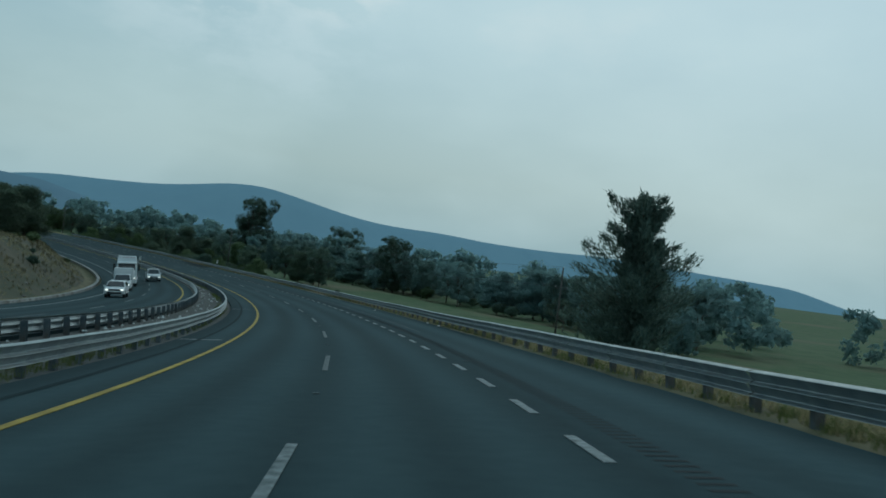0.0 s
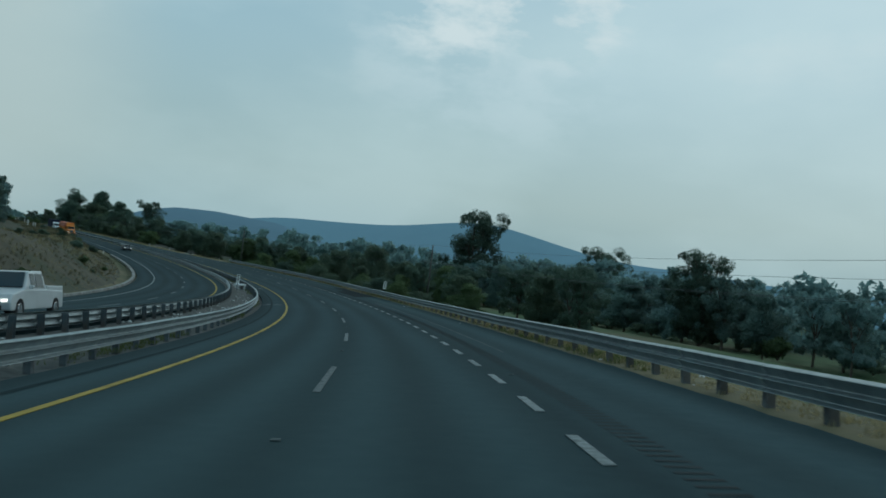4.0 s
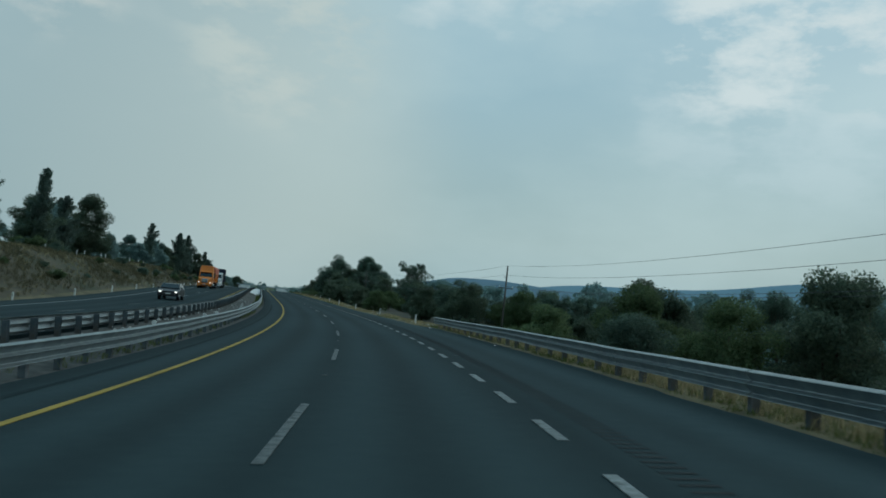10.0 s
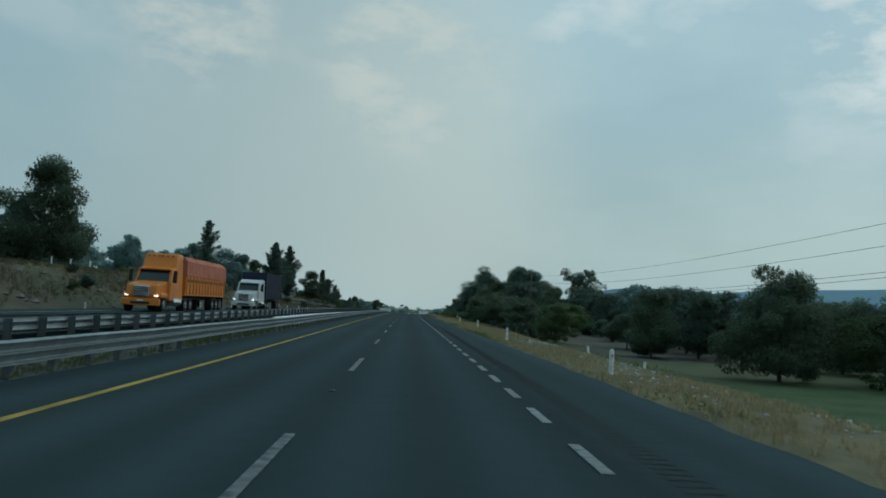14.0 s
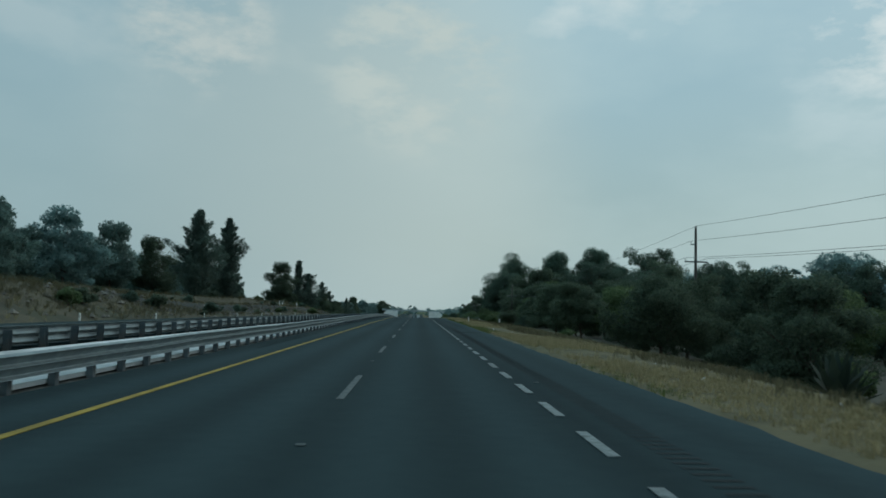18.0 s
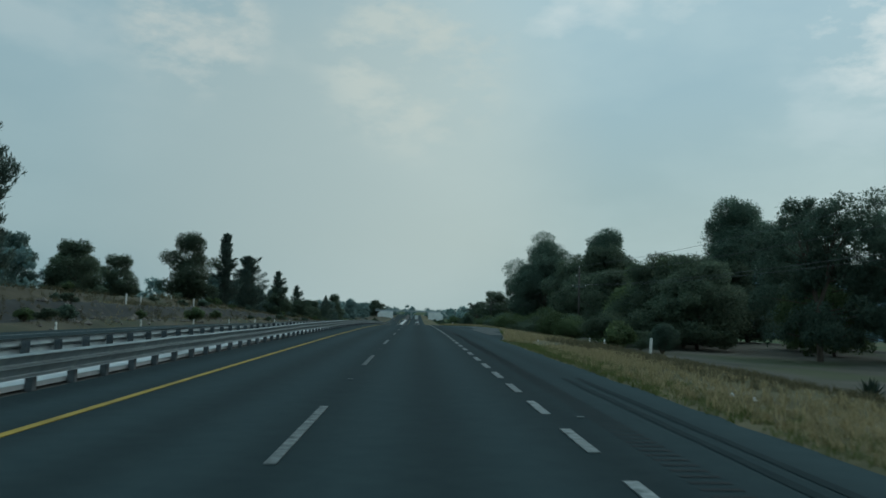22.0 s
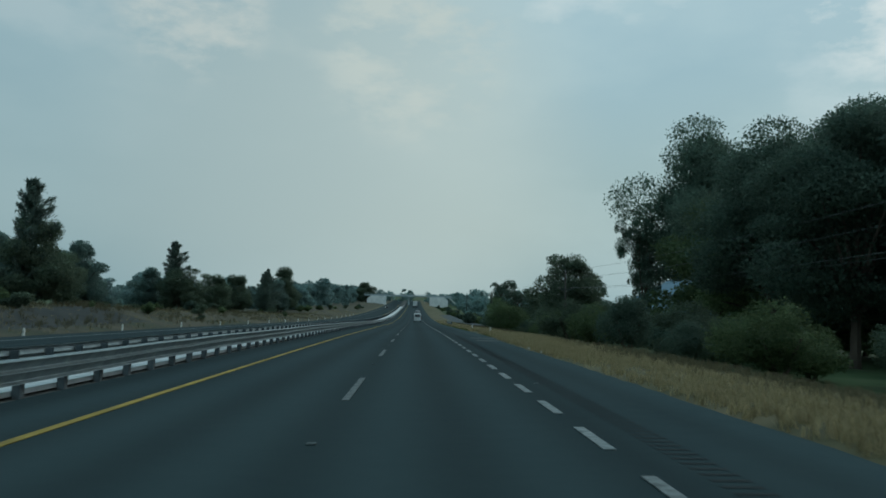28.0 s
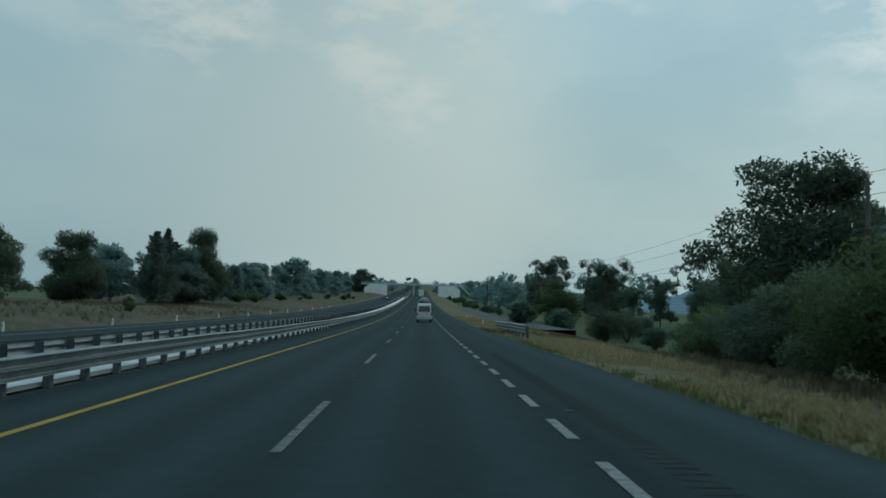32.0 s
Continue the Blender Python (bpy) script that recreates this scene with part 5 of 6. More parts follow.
def overpass(s):
    ob = thing("overpass", road_pose(s, 0, 0, upright=True), "concrete road bridge with whitewashed abutment walls", "bridge")
    for x0, x1, flip in ((-34, -19.8, -1), (12.5, 26, 1)):
        bm = bmesh.new()
        a, b = (x0, x1) if flip < 0 else (x1, x0)
        f = [(a, -2), (b, -2), (b, 6.2), (a + flip * -3, 6.4), (a, 4.0)]
        lo = [bm.verts.new((x, -4, z)) for x, z in f]
        hi = [bm.verts.new((x, 8, z)) for x, z in f]
        bm.faces.new(lo)
        bm.faces.new(hi[::-1])
        for i in range(5):
            j = (i + 1) % 5
            bm.faces.new((lo[j], lo[i], hi[i], hi[j]))
        bmesh.ops.recalc_face_normals(bm, faces=bm.faces)
        part("abutment", bm, CONCRETE, ob, "whitewashed abutment wall")
    bm = bmesh.new()
    box(bm, -36, 29, -3.6, 7.6, 6.2, 7.3, 0.05)
    part("deck", bm, DECK_CONCRETE, ob, "grey concrete deck")
    bm = bmesh.new()
    box(bm, -36, 29, -3.6, -3.4, 8.05, 8.2, 0.02)
    part("handrail", bm, DECK_CONCRETE, ob)
    for k in range(27):
        bm = bmesh.new()
        box(bm, -35.8 + 2.45 * k, -35.5 + 2.45 * k, -3.6, -3.35, 7.3, 8.05)
        part("baluster", bm, DECK_CONCRETE, ob)
    bm = bmesh.new()
    box(bm, -3.4, -2.5, -3, 7, -1, 6.2, 0.05)
    part("pier", bm, DECK_CONCRETE, ob)
    bm = bmesh.new()
    q = [Vector(v) for v in ((26.2, -4.2, 6.3), (26.9, -4.2, 6.3), (34.4, -4.2, -0.5), (33.7, -4.2, -0.5))]
    lo = [bm.verts.new(v) for v in q]
    hi = [bm.verts.new(v + Vector((0, 0.5, 0))) for v in q]
    bm.faces.new(lo[::-1])
    bm.faces.new(hi)
    for i in range(4):
        bm.faces.new((lo[i], lo[(i + 1) % 4], hi[(i + 1) % 4], hi[i]))
    part("coping", bm, CONCRETE, ob, "sloping white coping")


overpass(1275)
ribbon("side_road", bpy.data.materials["pale_grit"], 838, 1010, [11.6, 13.2, 15.0, 16.6], -0.25, label="grey dusty side road beyond the dry grass", category="road", edge=1.0)


# ---------- a broken drain head in the median ----------
def drain_head(s, u):
    ob = thing("drain_head", road_pose(s, u, 0.0, 12), "broken white concrete drain head lying in the median", "drain head")
    bm = bmesh.new()
    box(bm, -0.55, 0.55, -0.9, 0.9, 0.30, 0.48, 0.04)
    part("slab", bm, CONCRETE, ob)
    for x in (-0.42, 0.36):
        bm = bmesh.new()
        box(bm, x - 0.1, x + 0.1, -0.75, 0.75, -0.3, 0.302, 0.03)
        part("side_wall", bm, CONCRETE, ob)
    bm = bmesh.new()
    box(bm, -0.16, 0.2, 0.95, 1.2, -0.3, 0.85, 0.05)
    part("stub", bm, CONCRETE, ob, "upright white concrete stub")


drain_head(196.5, -7.1)


def rail_reflector(s):
    ob = thing("rail_reflector", road_pose(s, -6.02, 0.60), "small round white reflector on top of the median rail", "reflector", "reflectors on the median rail")
    bm = bmesh.new()
    box(bm, -0.02, 0.02, -0.05, 0.05, -0.06, 0.03, 0.004)
    part("bracket", bm, POST, ob)
    bm = bmesh.new()
    tube(bm, (0, -0.03, 0.09), (0, 0.03, 0.09), 0.075, 0.075, 14)
    part("disc", bm, WHITE_POST, ob, "white reflector disc")


for s in (149, 176, 241, 263, 273, 277, 290):
    rail_reflector(s)


# ---------- vehicles ----------
RUBBER = material("tyre_rubber", [(0.012, 0.012, 0.013), (0.025, 0.025, 0.026)], 6.0, 0.9)
CHROME = material("bright_metal", [(0.55, 0.56, 0.57), (0.7, 0.71, 0.72)], 3.0, 0.25, 0.9)
BLACK_TRIM = material("black_trim", [(0.015, 0.016, 0.017), (0.03, 0.031, 0.032)], 4.0, 0.6)
WINDOW = glass("dark_window", (0.02, 0.026, 0.03))
LAMP_RED = material("red_lamp", [(0.28, 0.02, 0.015), (0.36, 0.03, 0.02)], 3.0, 0.25)
LAMP_ON = material("lit_headlamp", [(1.0, 0.96, 0.85), (1.0, 0.96, 0.85)], 1.0, 0.3, glow=1.3)
PLATE = material("number_plate", [(0.55, 0.55, 0.52), (0.65, 0.65, 0.62)], 4.0, 0.5)


def paint(name, c, rough=0.32):
    d = tuple(x * 0.82 for x in c)
    return material(name, [d, c], 0.8, rough, stains=(1.6, tuple(x * 0.6 + 0.03 for x in c), 0.55, 0.75, 0.35), spec=0.5)


WHITE_PAINT = paint("white_vehicle_paint", (0.62, 0.64, 0.64))
SILVER_PAINT = paint("silver_vehicle_paint", (0.42, 0.44, 0.45))
ORANGE_PAINT = paint("orange_vehicle_paint", (0.72, 0.22, 0.02), 0.4)
DARK_PAINT = paint("dark_vehicle_paint", (0.045, 0.05, 0.055))
NAVY_TARP = material("navy_tarp", [(0.012, 0.016, 0.035), (0.03, 0.035, 0.06)], 1.5, 0.8, bump=0.5, bump_scale=5)
RED_TARP = material("faded_red_tarp", [(0.42, 0.13, 0.08), (0.56, 0.20, 0.13)], 1.2, 0.8, bump=0.6, bump_scale=4, stains=(0.5, (0.30, 0.12, 0.08), 0.5, 0.7, 0.6))
GREY_TARP = material("grey_tarp", [(0.16, 0.17, 0.18), (0.30, 0.31, 0.32)], 3.0, 0.75, bump=0.8, bump_scale=8)
TANK_STEEL = material("dull_tank_steel", [(0.20, 0.195, 0.17), (0.34, 0.33, 0.29)], 1.0, 0.5, 0.6, stains=(0.8, (0.12, 0.10, 0.07), 0.5, 0.7, 0.7))


def body_from_profile(bm, prof, half, bevel=0.06, tuck=None):
    """A body: its side outline (y, z) drawn across the width; tuck(z) narrows it with height."""
    k = len(prof)
    rows = []
    for x in (-half, half):
        rows.append([bm.verts.new((x * (tuck(z) if tuck else 1.0), y, z)) for y, z in prof])
    bm.faces.new(rows[0])
    bm.faces.new(rows[1][::-1])
    for i in range(k):
        j = (i + 1) % k
        bm.faces.new((rows[0][j], rows[0][i], rows[1][i], rows[1][j]))
    bmesh.ops.recalc_face_normals(bm, faces=bm.faces)
    if bevel:
        bmesh.ops.bevel(bm, geom=list(bm.edges), offset=bevel, segments=2, affect="EDGES", profile=0.6, clamp_overlap=True)


def wheel(parent, x, y, r, w):
    bm = bmesh.new()
    tube(bm, (x - w / 2, y, r), (x + w / 2, y, r), r, r, 20)
    tyre = part("tyre", bm, RUBBER, parent, "black rubber tyre")
    s = 1 if x > 0 else -1
    bm = bmesh.new()
    tube(bm, (x + s * w * 0.3, y, r), (x + s * (w / 2 + 0.015), y, r), r * 0.62, r * 0.5, 14)
    part("rim", bm, CHROME, tyre, "grey steel rim")


def quad_panel(bm, a, b, c, d, thick):
    """A thin panel on four corners, thickened along its normal."""
    v = [Vector(p) for p in (a, b, c, d)]
    n = (v[1] - v[0]).cross(v[3] - v[0]).normalized() * thick
    lo = [bm.verts.new(p) for p in v]
    hi = [bm.verts.new(p + n) for p in v]
    bm.faces.new(lo[::-1])
    bm.faces.new(hi)
    for i in range(4):
        bm.faces.new((lo[i], lo[(i + 1) % 4], hi[(i + 1) % 4], hi[i]))


def panel(name, pts, mat, parent, thick=0.012, label=""):
    bm = bmesh.new()
    quad_panel(bm, *pts, thick)
    return part(name, bm, mat, parent, label)


def block(name, dims, mat, parent, bevel=0.02, label=""):
    bm = bmesh.new()
    box(bm, *dims, bevel)
    return part(name, bm, mat, parent, label)


def passenger_van(m):
    ob = thing("van", m, "white high-roof passenger van with loaded roof rack", "van")
    L, half = 4.9, 0.86
    tuck = lambda z: 1.0 if z < 1.15 else 1.0 - 0.13 * (z - 1.15) / 1.05
    bm = bmesh.new()
    body_from_profile(bm, [(-2.42, 0.38), (2.35, 0.38), (2.45, 0.85), (2.2, 1.15), (1.45, 2.02), (1.15, 2.14), (-2.2, 2.16), (-2.38, 1.95), (-2.46, 1.1)], half, 0.07, tuck)
    part("body", bm, WHITE_PAINT, ob)
    panel("rear_window", [(-0.66, -2.475, 1.22), (0.66, -2.475, 1.22), (0.60, -2.42, 1.84), (-0.60, -2.42, 1.84)], WINDOW, ob, 0.015, "dark tinted rear window")
    panel("windshield", [(0.70, 2.17, 1.20), (-0.70, 2.17, 1.20), (-0.62, 1.50, 1.97), (0.62, 1.50, 1.97)], WINDOW, ob, 0.02)
    for sx in (-1, 1):
        for y0, y1 in ((-2.2, -1.2), (-1.1, -0.1), (0.0, 1.05)):
            p = [(sx * 0.862, y0, 1.22), (sx * 0.862, y1, 1.22), (sx * 0.80, y1, 1.85), (sx * 0.80, y0, 1.85)]
            panel("side_window", p if sx < 0 else [p[1], p[0], p[3], p[2]], WINDOW, ob, -0.02 if sx < 0 else -0.02)
        block("tail_lamp", (sx * 0.80 - 0.06, sx * 0.80 + 0.06, -2.50, -2.40, 0.78, 1.10), LAMP_RED, ob, 0.01, "red tail lamp")
        block("mirror", (sx * 1.0 - 0.09, sx * 1.0 + 0.09, 1.62, 1.74, 1.25, 1.55), BLACK_TRIM, ob, 0.03, "black door mirror")
        for y in (-1.55, 1.55):
            wheel(ob, sx * 0.74, y, 0.34, 0.22)
    block("rear_bumper", (-0.85, 0.85, -2.55, -2.40, 0.36, 0.62), SILVER_PAINT, ob, 0.04)
    block("number_plate", (-0.18, 0.18, -2.50, -2.47, 0.80, 0.96), PLATE, ob, 0.004, "blank pale number plate")
    block("plate_trim", (-0.45, 0.45, -2.49, -2.46, 0.98, 1.06), CHROME, ob, 0.01)
    for y in (-1.9, -0.7, 0.5):
        block("roof_bar", (-0.62, 0.62, y - 0.03, y + 0.03, 2.16, 2.26), BLACK_TRIM, ob, 0.01)
    load = thing("roof_load", m @ pose(0, -0.75, 2.26), "bulging grey tarpaulin-covered luggage tied on the van roof", "luggage")
    bm = bmesh.new()
    bmesh.ops.create_icosphere(bm, subdivisions=3, radius=1.0)
    for v in bm.verts:
        c = v.co
        n = noise.noise(c * 2.2) * 0.14
        c.x, c.y = c.x * (0.60 + n), c.y * (1.15 + n)
        c.z = max(c.z, -0.5) * (0.42 + n * 0.6) + 0.21
    part("cover", bm, GREY_TARP, load, smooth=True)
    for y in (-0.55, 0.05, 0.6):
        bm = bmesh.new()
        pts = [(0.63 * math.cos(a), y, 0.17 + 0.47 * math.sin(a)) for a in [math.pi * i / 8 for i in range(9)]]
        for p, q in zip(pts[:-1], pts[1:]):
            tube(bm, p, q, 0.015, 0.015, 5)
        part("rope", bm, BLACK_TRIM, load)
    return ob


def car(m, mat, label, style="sedan"):
    """A passenger car: body, cabin, windows, lamps and wheels, by style."""
    ob = thing("car" if style != "pickup" else "pickup_truck", m, label, "pickup" if style == "pickup" else "car")
    if style == "hatch":
        L, half, cab = 3.9, 0.84, [(-1.85, 0.92), (1.15, 0.92), (0.55, 1.42), (-1.35, 1.48)]
    elif style == "suv":
        L, half, cab = 4.5, 0.90, [(-2.1, 1.05), (1.2, 1.05), (0.55, 1.66), (-1.8, 1.72)]
    elif style == "pickup":
        L, half, cab = 5.2, 0.92, [(-0.75, 1.08), (1.35, 1.08), (0.7, 1.74), (-0.55, 1.78)]
    else:
        L, half, cab = 4.5, 0.86, [(-1.75, 0.93), (1.25, 0.93), (0.55, 1.40), (-1.1, 1.42)]
    h = cab[0][1]
    a = L / 2
    bm = bmesh.new()
    body_from_profile(bm, [(-a, 0.35), (a - 0.06, 0.33), (a, 0.62), (a - 0.15, h - 0.16), (cab[1][0], h + 0.02), (cab[0][0], h + 0.02), (-a + 0.05, h - 0.04)], half, 0.06)
    part("body", bm, mat, ob)
    bm = bmesh.new()
    tuck = lambda z: 0.98 - 0.16 * (z - h) / (cab[2][1] - h)
    body_from_profile(bm, [cab[0], cab[1], cab[2], cab[3]], half, 0.05, tuck)
    cabin = part("cabin", bm, mat, ob)
    top = cab[2][1]
    w0, w1 = half * 0.86, half * 0.72
    yf0, yf1 = cab[1][0], cab[2][0]
    panel("windshield", [(w0, yf0 - 0.06, h + 0.06), (-w0, yf0 - 0.06, h + 0.06), (-w1, yf1 + 0.05, top - 0.06), (w1, yf1 + 0.05, top - 0.06)], WINDOW, cabin, 0.06, "dark windshield")
    panel("rear_window", [(-w0, cab[0][0] + 0.05, h + 0.1), (w0, cab[0][0] + 0.05, h + 0.1), (w1, cab[3][0] - 0.03, top - 0.08), (-w1, cab[3][0] - 0.03, top - 0.08)], WINDOW, cabin, 0.05)
    for sx in (-1, 1):
        ym = (cab[0][0] + cab[1][0]) / 2
        for y0, y1, z0, z1 in ((cab[3][0] + 0.1, ym - 0.05, 0, 0), (ym + 0.05, cab[2][0] + 0.05, 0, 0)):
            p = [(sx * half * 0.985, y0, h + 0.08), (sx * half * 0.985, y1, h + 0.08), (sx * half * 0.86, y1 - 0.02, top - 0.08), (sx * half * 0.86, y0, top - 0.08)]
            panel("side_window", p, WINDOW, cabin, 0.02 * -sx)
        block("headlight", (sx * half * 0.74 - 0.11, sx * half * 0.74 + 0.11, a - 0.10, a + 0.01, 0.64, 0.75), LAMP_ON, ob, 0.03, "lit headlight")
        block("tail_lamp", (sx * half * 0.8 - 0.1, sx * half * 0.8 + 0.1, -a - 0.01, -a + 0.08, 0.66, 0.86), LAMP_RED, ob, 0.02, "red tail lamp")
        block("mirror", (sx * (half + 0.1) - 0.08, sx * (half + 0.1) + 0.08, yf0 - 0.35, yf0 - 0.22, h + 0.02, h + 0.16), mat, ob, 0.03)
        for y in (-a + 0.85, a - 0.82):
            wheel(ob, sx * (half - 0.10), y, 0.33 if style != "pickup" else 0.38, 0.21)
    block("grille", (-0.48, 0.48, a - 0.05, a + 0.012, 0.62, 0.76), BLACK_TRIM, ob, 0.02, "black grille")
    block("lower_intake", (-0.6, 0.6, a - 0.05, a + 0.015, 0.36, 0.52), BLACK_TRIM, ob, 0.02)
    block("number_plate", (-0.2, 0.2, a, a + 0.03, 0.5, 0.6), PLATE, ob, 0.004, "blank number plate")
    if style == "pickup":
        block("load_bed", (-half + 0.02, half - 0.02, -a + 0.05, -0.85, h - 0.06, h + 0.14), mat, ob, 0.03)
    return ob


def box_truck(m):
    ob = car(m, WHITE_PAINT, "small white delivery truck with a tall box body", "pickup")
    block("cargo_box", (-0.98, 0.98, -2.75, -0.62, 0.75, 2.45), WHITE_PAINT, ob, 0.03, "white panelled cargo box")
    block("bull_bar", (-0.7, 0.7, 2.58, 2.68, 0.45, 0.85), BLACK_TRIM, ob, 0.04)
    return ob


def tractor(m, mat, label, roof=3.75):
    """A long-nosed highway tractor: hood, cab, sleeper, grille, bumper, tanks, wheels."""
    ob = thing("truck_tractor", m, label, "truck")
    bm = bmesh.new()
    body_from_profile(bm, [(1.3, 0.85), (3.45, 0.75), (3.6, 1.1), (3.5, 1.75), (1.3, 2.05)], 0.98, 0.12)
    part("hood", bm, mat, ob)
    bm = bmesh.new()
    body_from_profile(bm, [(-1.6, 0.75), (1.45, 0.75), (1.4, 2.0), (0.95, 2.85), (0.2, 3.0), (-0.2, roof), (-1.6, roof)], 1.2, 0.10, lambda z: 1.0 if z < 2 else 1 - 0.05 * (z - 2))
    cab = part("cab", bm, mat, ob)
    panel("windshield", [(1.02, 1.43, 2.02), (-1.02, 1.43, 2.02), (-0.95, 1.03, 2.74), (0.95, 1.03, 2.74)], WINDOW, cab, 0.03, "dark split windshield")
    block("visor", (-1.05, 1.05, 0.95, 1.30, 2.78, 2.88), mat, cab, 0.03)
    block("grille", (-0.52, 0.52, 3.50, 3.64, 0.95, 1.68), CHROME, ob, 0.05, "bright upright grille")
    for k in range(6):
        block("grille_bar", (-0.45, 0.45, 3.64, 3.66, 1.0 + 0.11 * k, 1.05 + 0.11 * k), BLACK_TRIM, ob, 0.0)
    block("bumper", (-1.2, 1.2, 3.45, 3.75, 0.42, 0.85), mat, ob, 0.06)
    # A black block imitates the shaded hollow in the bumper.
    block("bumper_opening", (-0.6, 0.6, 3.72, 3.77, 0.5, 0.66), BLACK_TRIM, ob, 0.01)
    for sx in (-1, 1):
        block("headlight", (sx * 0.92 - 0.12, sx * 0.92 + 0.12, 3.42, 3.58, 1.0, 1.12), LAMP_ON, ob, 0.03, "lit headlight")
        block("fender", (sx * 1.05 - 0.17, sx * 1.05 + 0.17, 1.9, 3.45, 0.92, 1.25), mat, ob, 0.10)
        block("mirror", (sx * 1.45 - 0.12, sx * 1.45 + 0.12, 1.35, 1.45, 1.95, 2.75), BLACK_TRIM, ob, 0.03)
        p = [(sx * 1.205, 0.25, 2.05), (sx * 1.205, 1.1, 2.05), (sx * 1.17, 0.85, 2.65), (sx * 1.17, 0.25, 2.65)]
        panel("side_window", p, WINDOW, cab, 0.015 * -sx)
        bm = bmesh.new()
        tube(bm, (sx * 1.05, -0.9, 0.68), (sx * 1.05, 0.9, 0.68), 0.30, 0.30, 14)
        part("fuel_tank", bm, CHROME, ob, "bright fuel tank")
        wheel(ob, sx * 1.05, 2.65, 0.50, 0.30)
        for y in (-2.3, -3.6):
            wheel(ob, sx * 0.98, y, 0.50, 0.55)
        for k in range(3):
            block("roof_lamp", (sx * 0.35 * (k + 0.3) - 0.05, sx * 0.35 * (k + 0.3) + 0.05, -0.05, 0.05, roof - 0.22, roof - 0.14), LAMP_RED, cab, 0.01)
    block("chassis", (-0.42, 0.42, -4.2, 3.3, 0.55, 0.80), BLACK_TRIM, ob, 0.02)
    block("number_plate", (-0.2, 0.2, 3.76, 3.79, 0.68, 0.80), PLATE, ob, 0.003)
    return ob


def stake_trailer(m, length=12.2):
    ob = thing("stake_trailer", m, "orange stake-sided trailer under a faded red tarpaulin", "trailer")
    y1 = -1.9
    y0 = y1 - length
    block("bed", (-1.25, 1.25, y0, y1, 1.15, 1.45), ORANGE_PAINT, ob, 0.03)
    for sx in (-1, 1):
        block("side_wall", (sx * 1.24 - 0.03, sx * 1.24 + 0.03, y0, y1, 1.45, 2.75), ORANGE_PAINT, ob, 0.01)
        for k in range(14):
            y = y0 + 0.25 + (length - 0.5) * k / 13
            block("stake", (sx * 1.30 - 0.035, sx * 1.30 + 0.035, y - 0.06, y + 0.06, 1.3, 2.78), ORANGE_PAINT, ob, 0.01)
        for z in (1.7, 2.05, 2.4):
            block("slat", (sx * 1.275 - 0.02, sx * 1.275 + 0.02, y0 + 0.05, y1 - 0.05, z - 0.05, z + 0.05), ORANGE_PAINT, ob, 0.01)
        # Black panels stand in for the shade inside the openings between slats.
        for k in range(13):
            y = y0 + 0.72 + (length - 0.5) * k / 13
            block("dark_opening", (sx * 1.272 - 0.012, sx * 1.272 + 0.012, y - 0.22, y + 0.22, 2.12, 2.33), BLACK_TRIM, ob, 0.0)
        for y in (y0 + 1.2, y0 + 2.5, y0 + 3.8):
            wheel(ob, sx * 0.98, y, 0.50, 0.55)
        block("mud_flap", (sx * 0.95 - 0.3, sx * 0.95 + 0.3, y0 + 0.25, y0 + 0.29, 0.25, 1.15), RUBBER, ob, 0.0)
    block("front_wall", (-1.25, 1.25, y1 - 0.06, y1, 1.45, 2.75), ORANGE_PAINT, ob, 0.01)
    block("rear_gate", (-1.25, 1.25, y0, y0 + 0.06, 1.45, 2.75), ORANGE_PAINT, ob, 0.01)
    bm = bmesh.new()
    n = 24
    rows = []
    for i in range(n + 1):
        y = y0 - 0.03 + (length + 0.06) * i / n
        sag = 0.04 * math.sin(i * 2.4) + (0.03 if i % 2 else 0)
        rows.append([bm.verts.new((x * (1 + sag * 0.25), y, z + sag * (z > 3))) for x, z in ((-1.33, 2.55), (-1.31, 3.55), (-1.0, 3.85), (0, 3.95), (1.0, 3.85), (1.31, 3.55), (1.33, 2.55))])
    for i in range(n):
        for j in range(6):
            bm.faces.new((rows[i][j], rows[i][j + 1], rows[i + 1][j + 1], rows[i + 1][j]))
    bm.faces.new(rows[0])
    bm.faces.new(rows[-1][::-1])
    bmesh.ops.recalc_face_normals(bm, faces=bm.faces)
    part("tarpaulin", bm, RED_TARP, ob, "faded red tarpaulin")
    block("chassis", (-0.5, 0.5, y0 + 0.3, y1 + 1.0, 0.85, 1.15), BLACK_TRIM, ob, 0.02)
    return ob


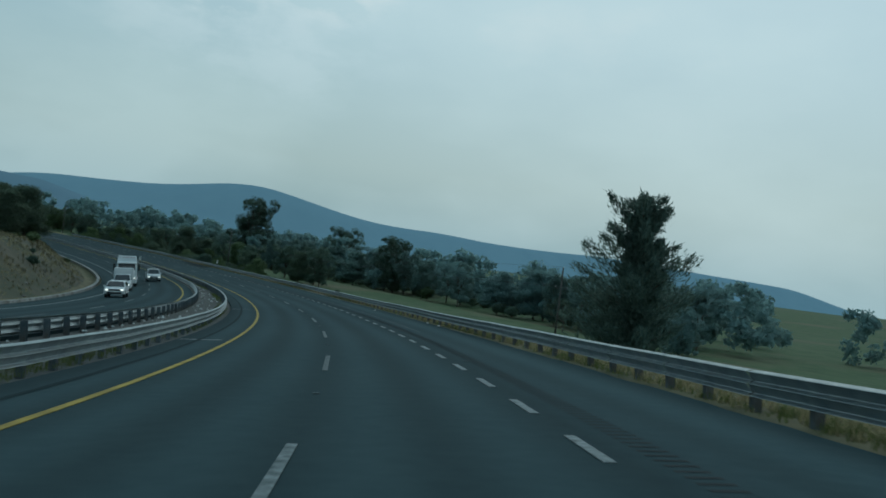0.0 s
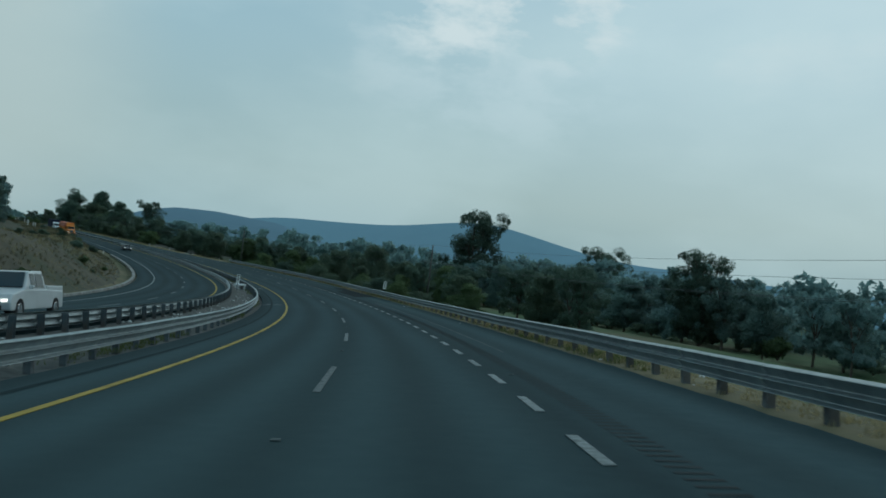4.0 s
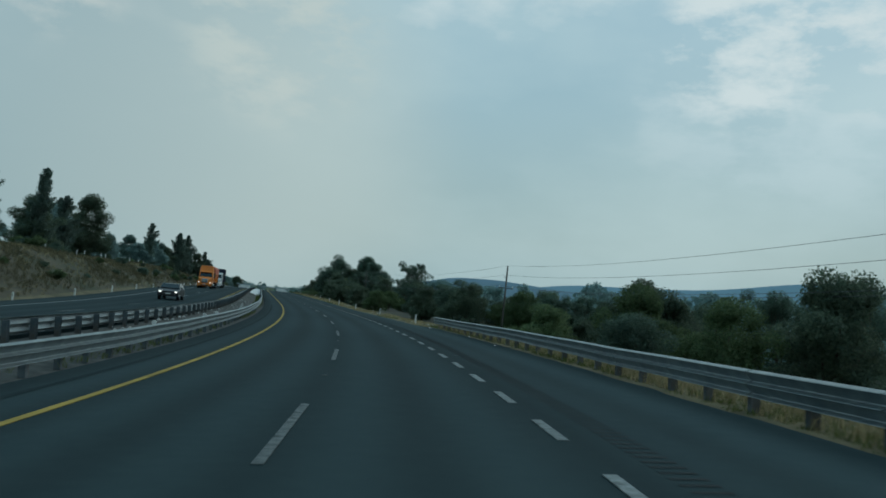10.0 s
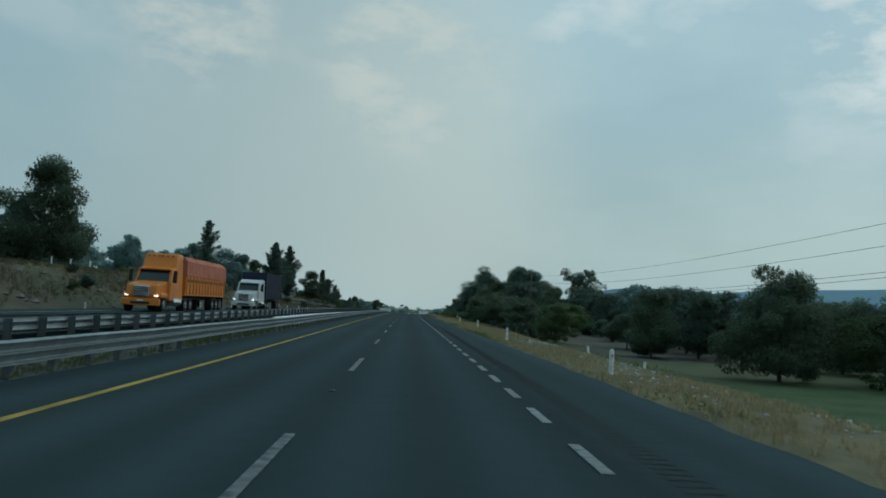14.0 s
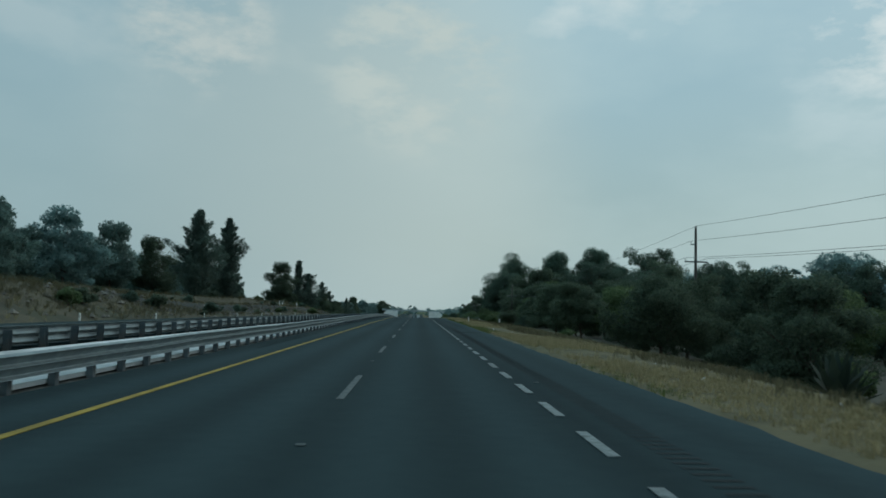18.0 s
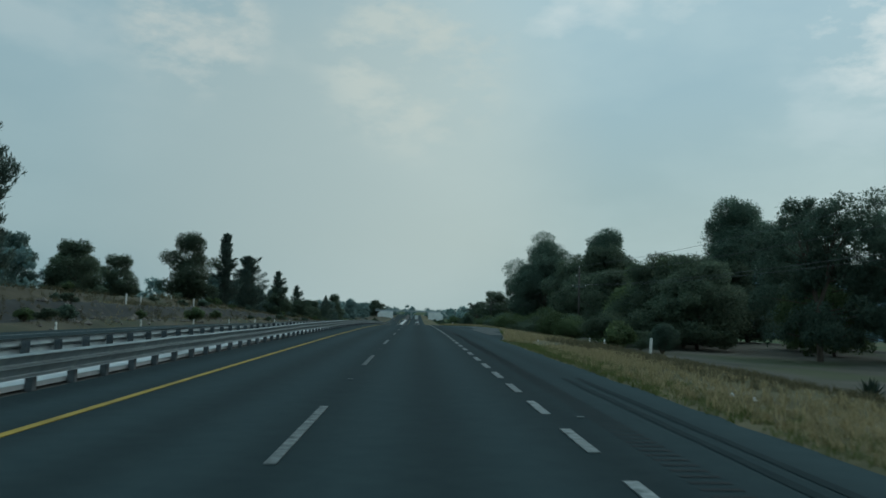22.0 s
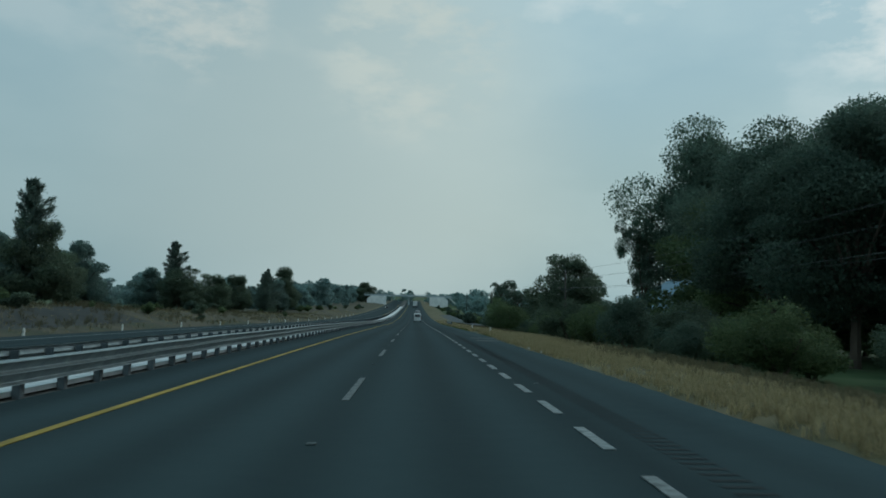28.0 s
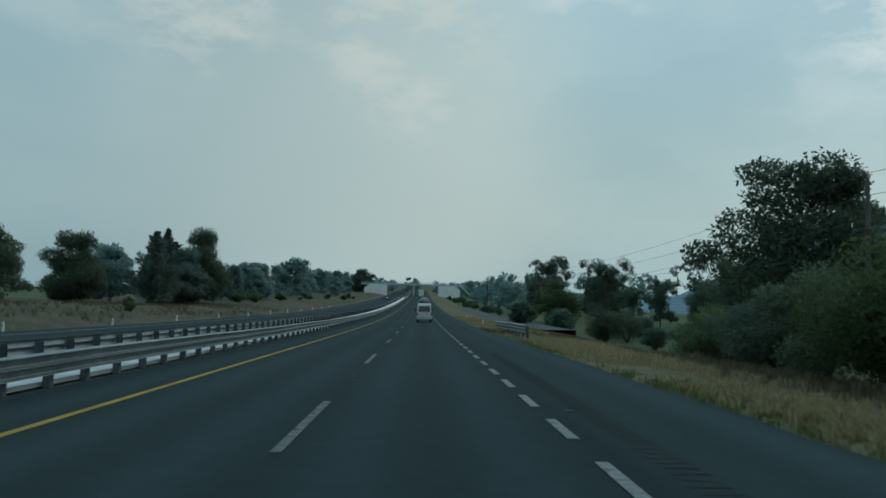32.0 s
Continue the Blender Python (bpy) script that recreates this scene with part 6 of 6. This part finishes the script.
def tank_trailer(m):
    ob = thing("tank_trailer", m, "dull ribbed steel tank trailer", "trailer")
    y1, y0, r, z = -1.9, -13.0, 1.12, 2.35
    bm = bmesh.new()
    tube(bm, (0, y0, z), (0, y1, z), r, r, 28)
    tank = part("tank", bm, TANK_STEEL, ob, smooth=False)
    for k in range(15):
        y = y0 + 0.3 + (y1 - y0 - 0.6) * k / 14
        bm = bmesh.new()
        tube(bm, (0, y - 0.05, z), (0, y + 0.05, z), r + 0.05, r + 0.05, 28)
        part("rib", bm, TANK_STEEL, tank)
    for y in (-4.0, -8.5):
        bm = bmesh.new()
        tube(bm, (0, y, z + r - 0.05), (0, y, z + r + 0.22), 0.5, 0.5, 16)
        part("manhole", bm, CHROME, tank)
    block("walkway", (-0.45, 0.45, y0 + 0.5, y1 - 0.5, z + r + 0.02, z + r + 0.08), BLACK_TRIM, tank, 0.01)
    block("chassis", (-0.5, 0.5, y0 + 0.2, y1 + 0.8, 0.95, 1.3), BLACK_TRIM, ob, 0.02)
    for sx in (-1, 1):
        for y in (y0 + 1.3, y0 + 2.6):
            wheel(ob, sx * 0.98, y, 0.50, 0.55)
        block("fender", (sx * 0.98 - 0.3, sx * 0.98 + 0.3, y0 + 0.6, y0 + 3.3, 1.08, 1.14), BLACK_TRIM, ob, 0.02)
        block("hose_tray", (sx * 1.0 - 0.14, sx * 1.0 + 0.14, y0 + 3.6, y1 - 2.2, 0.8, 1.1), CHROME, ob, 0.04)
    return ob


def cargo_trailer(m, mat, label):
    ob = thing("cargo_trailer", m, label, "trailer")
    block("box_body", (-1.27, 1.27, -12.5, -1.75, 1.2, 4.05), mat, ob, 0.04)
    block("chassis", (-0.5, 0.5, -12.2, -1.0, 0.85, 1.2), BLACK_TRIM, ob, 0.02)
    for sx in (-1, 1):
        for y in (-11.0, -9.7):
            wheel(ob, sx * 0.98, y, 0.50, 0.55)
        for k in range(9):
            block("side_rib", (sx * 1.285 - 0.02, sx * 1.285 + 0.02, -12.3 + 1.3 * k, -12.2 + 1.3 * k, 1.25, 4.0), mat, ob, 0.0)
    return ob


passenger_van(road_pose(854.5, 2.0, 0))
car(road_pose(77, -15.3, 0, 180), WHITE_PAINT, "white hatchback with its headlights on", "hatch")
box_truck(road_pose(95.5, -16.2, 0, 180))
tk = road_pose(110.5, -16.3, 0, 180)
tractor(tk, WHITE_PAINT, "white long-nosed truck tractor with lit headlights")
tank_trailer(tk)
car(road_pose(127, -12.6, 0, 180), WHITE_PAINT, "white double-cab pickup with its lights on", "pickup")
car(road_pose(309.5, -13.2, 0, 180), DARK_PAINT, "dark grey sedan with its headlights on", "sedan")
tk = road_pose(384.5, -15.6, 0, 180)
tractor(tk, ORANGE_PAINT, "bright orange truck tractor with a raised roof fairing", 3.95)
stake_trailer(tk)
tk = road_pose(416, -15.4, 0, 180)
tractor(tk, WHITE_PAINT, "white truck tractor with a dark covered trailer", 3.2)
cargo_trailer(tk, NAVY_TARP, "dark navy covered cargo trailer")
car(road_pose(1120, -14.0, 0, 180), DARK_PAINT, "dark car with bright headlights", "suv")
tk = road_pose(1190, 1.7, 0)
cargo_trailer(tk, WHITE_PAINT, "white box trailer seen from behind")
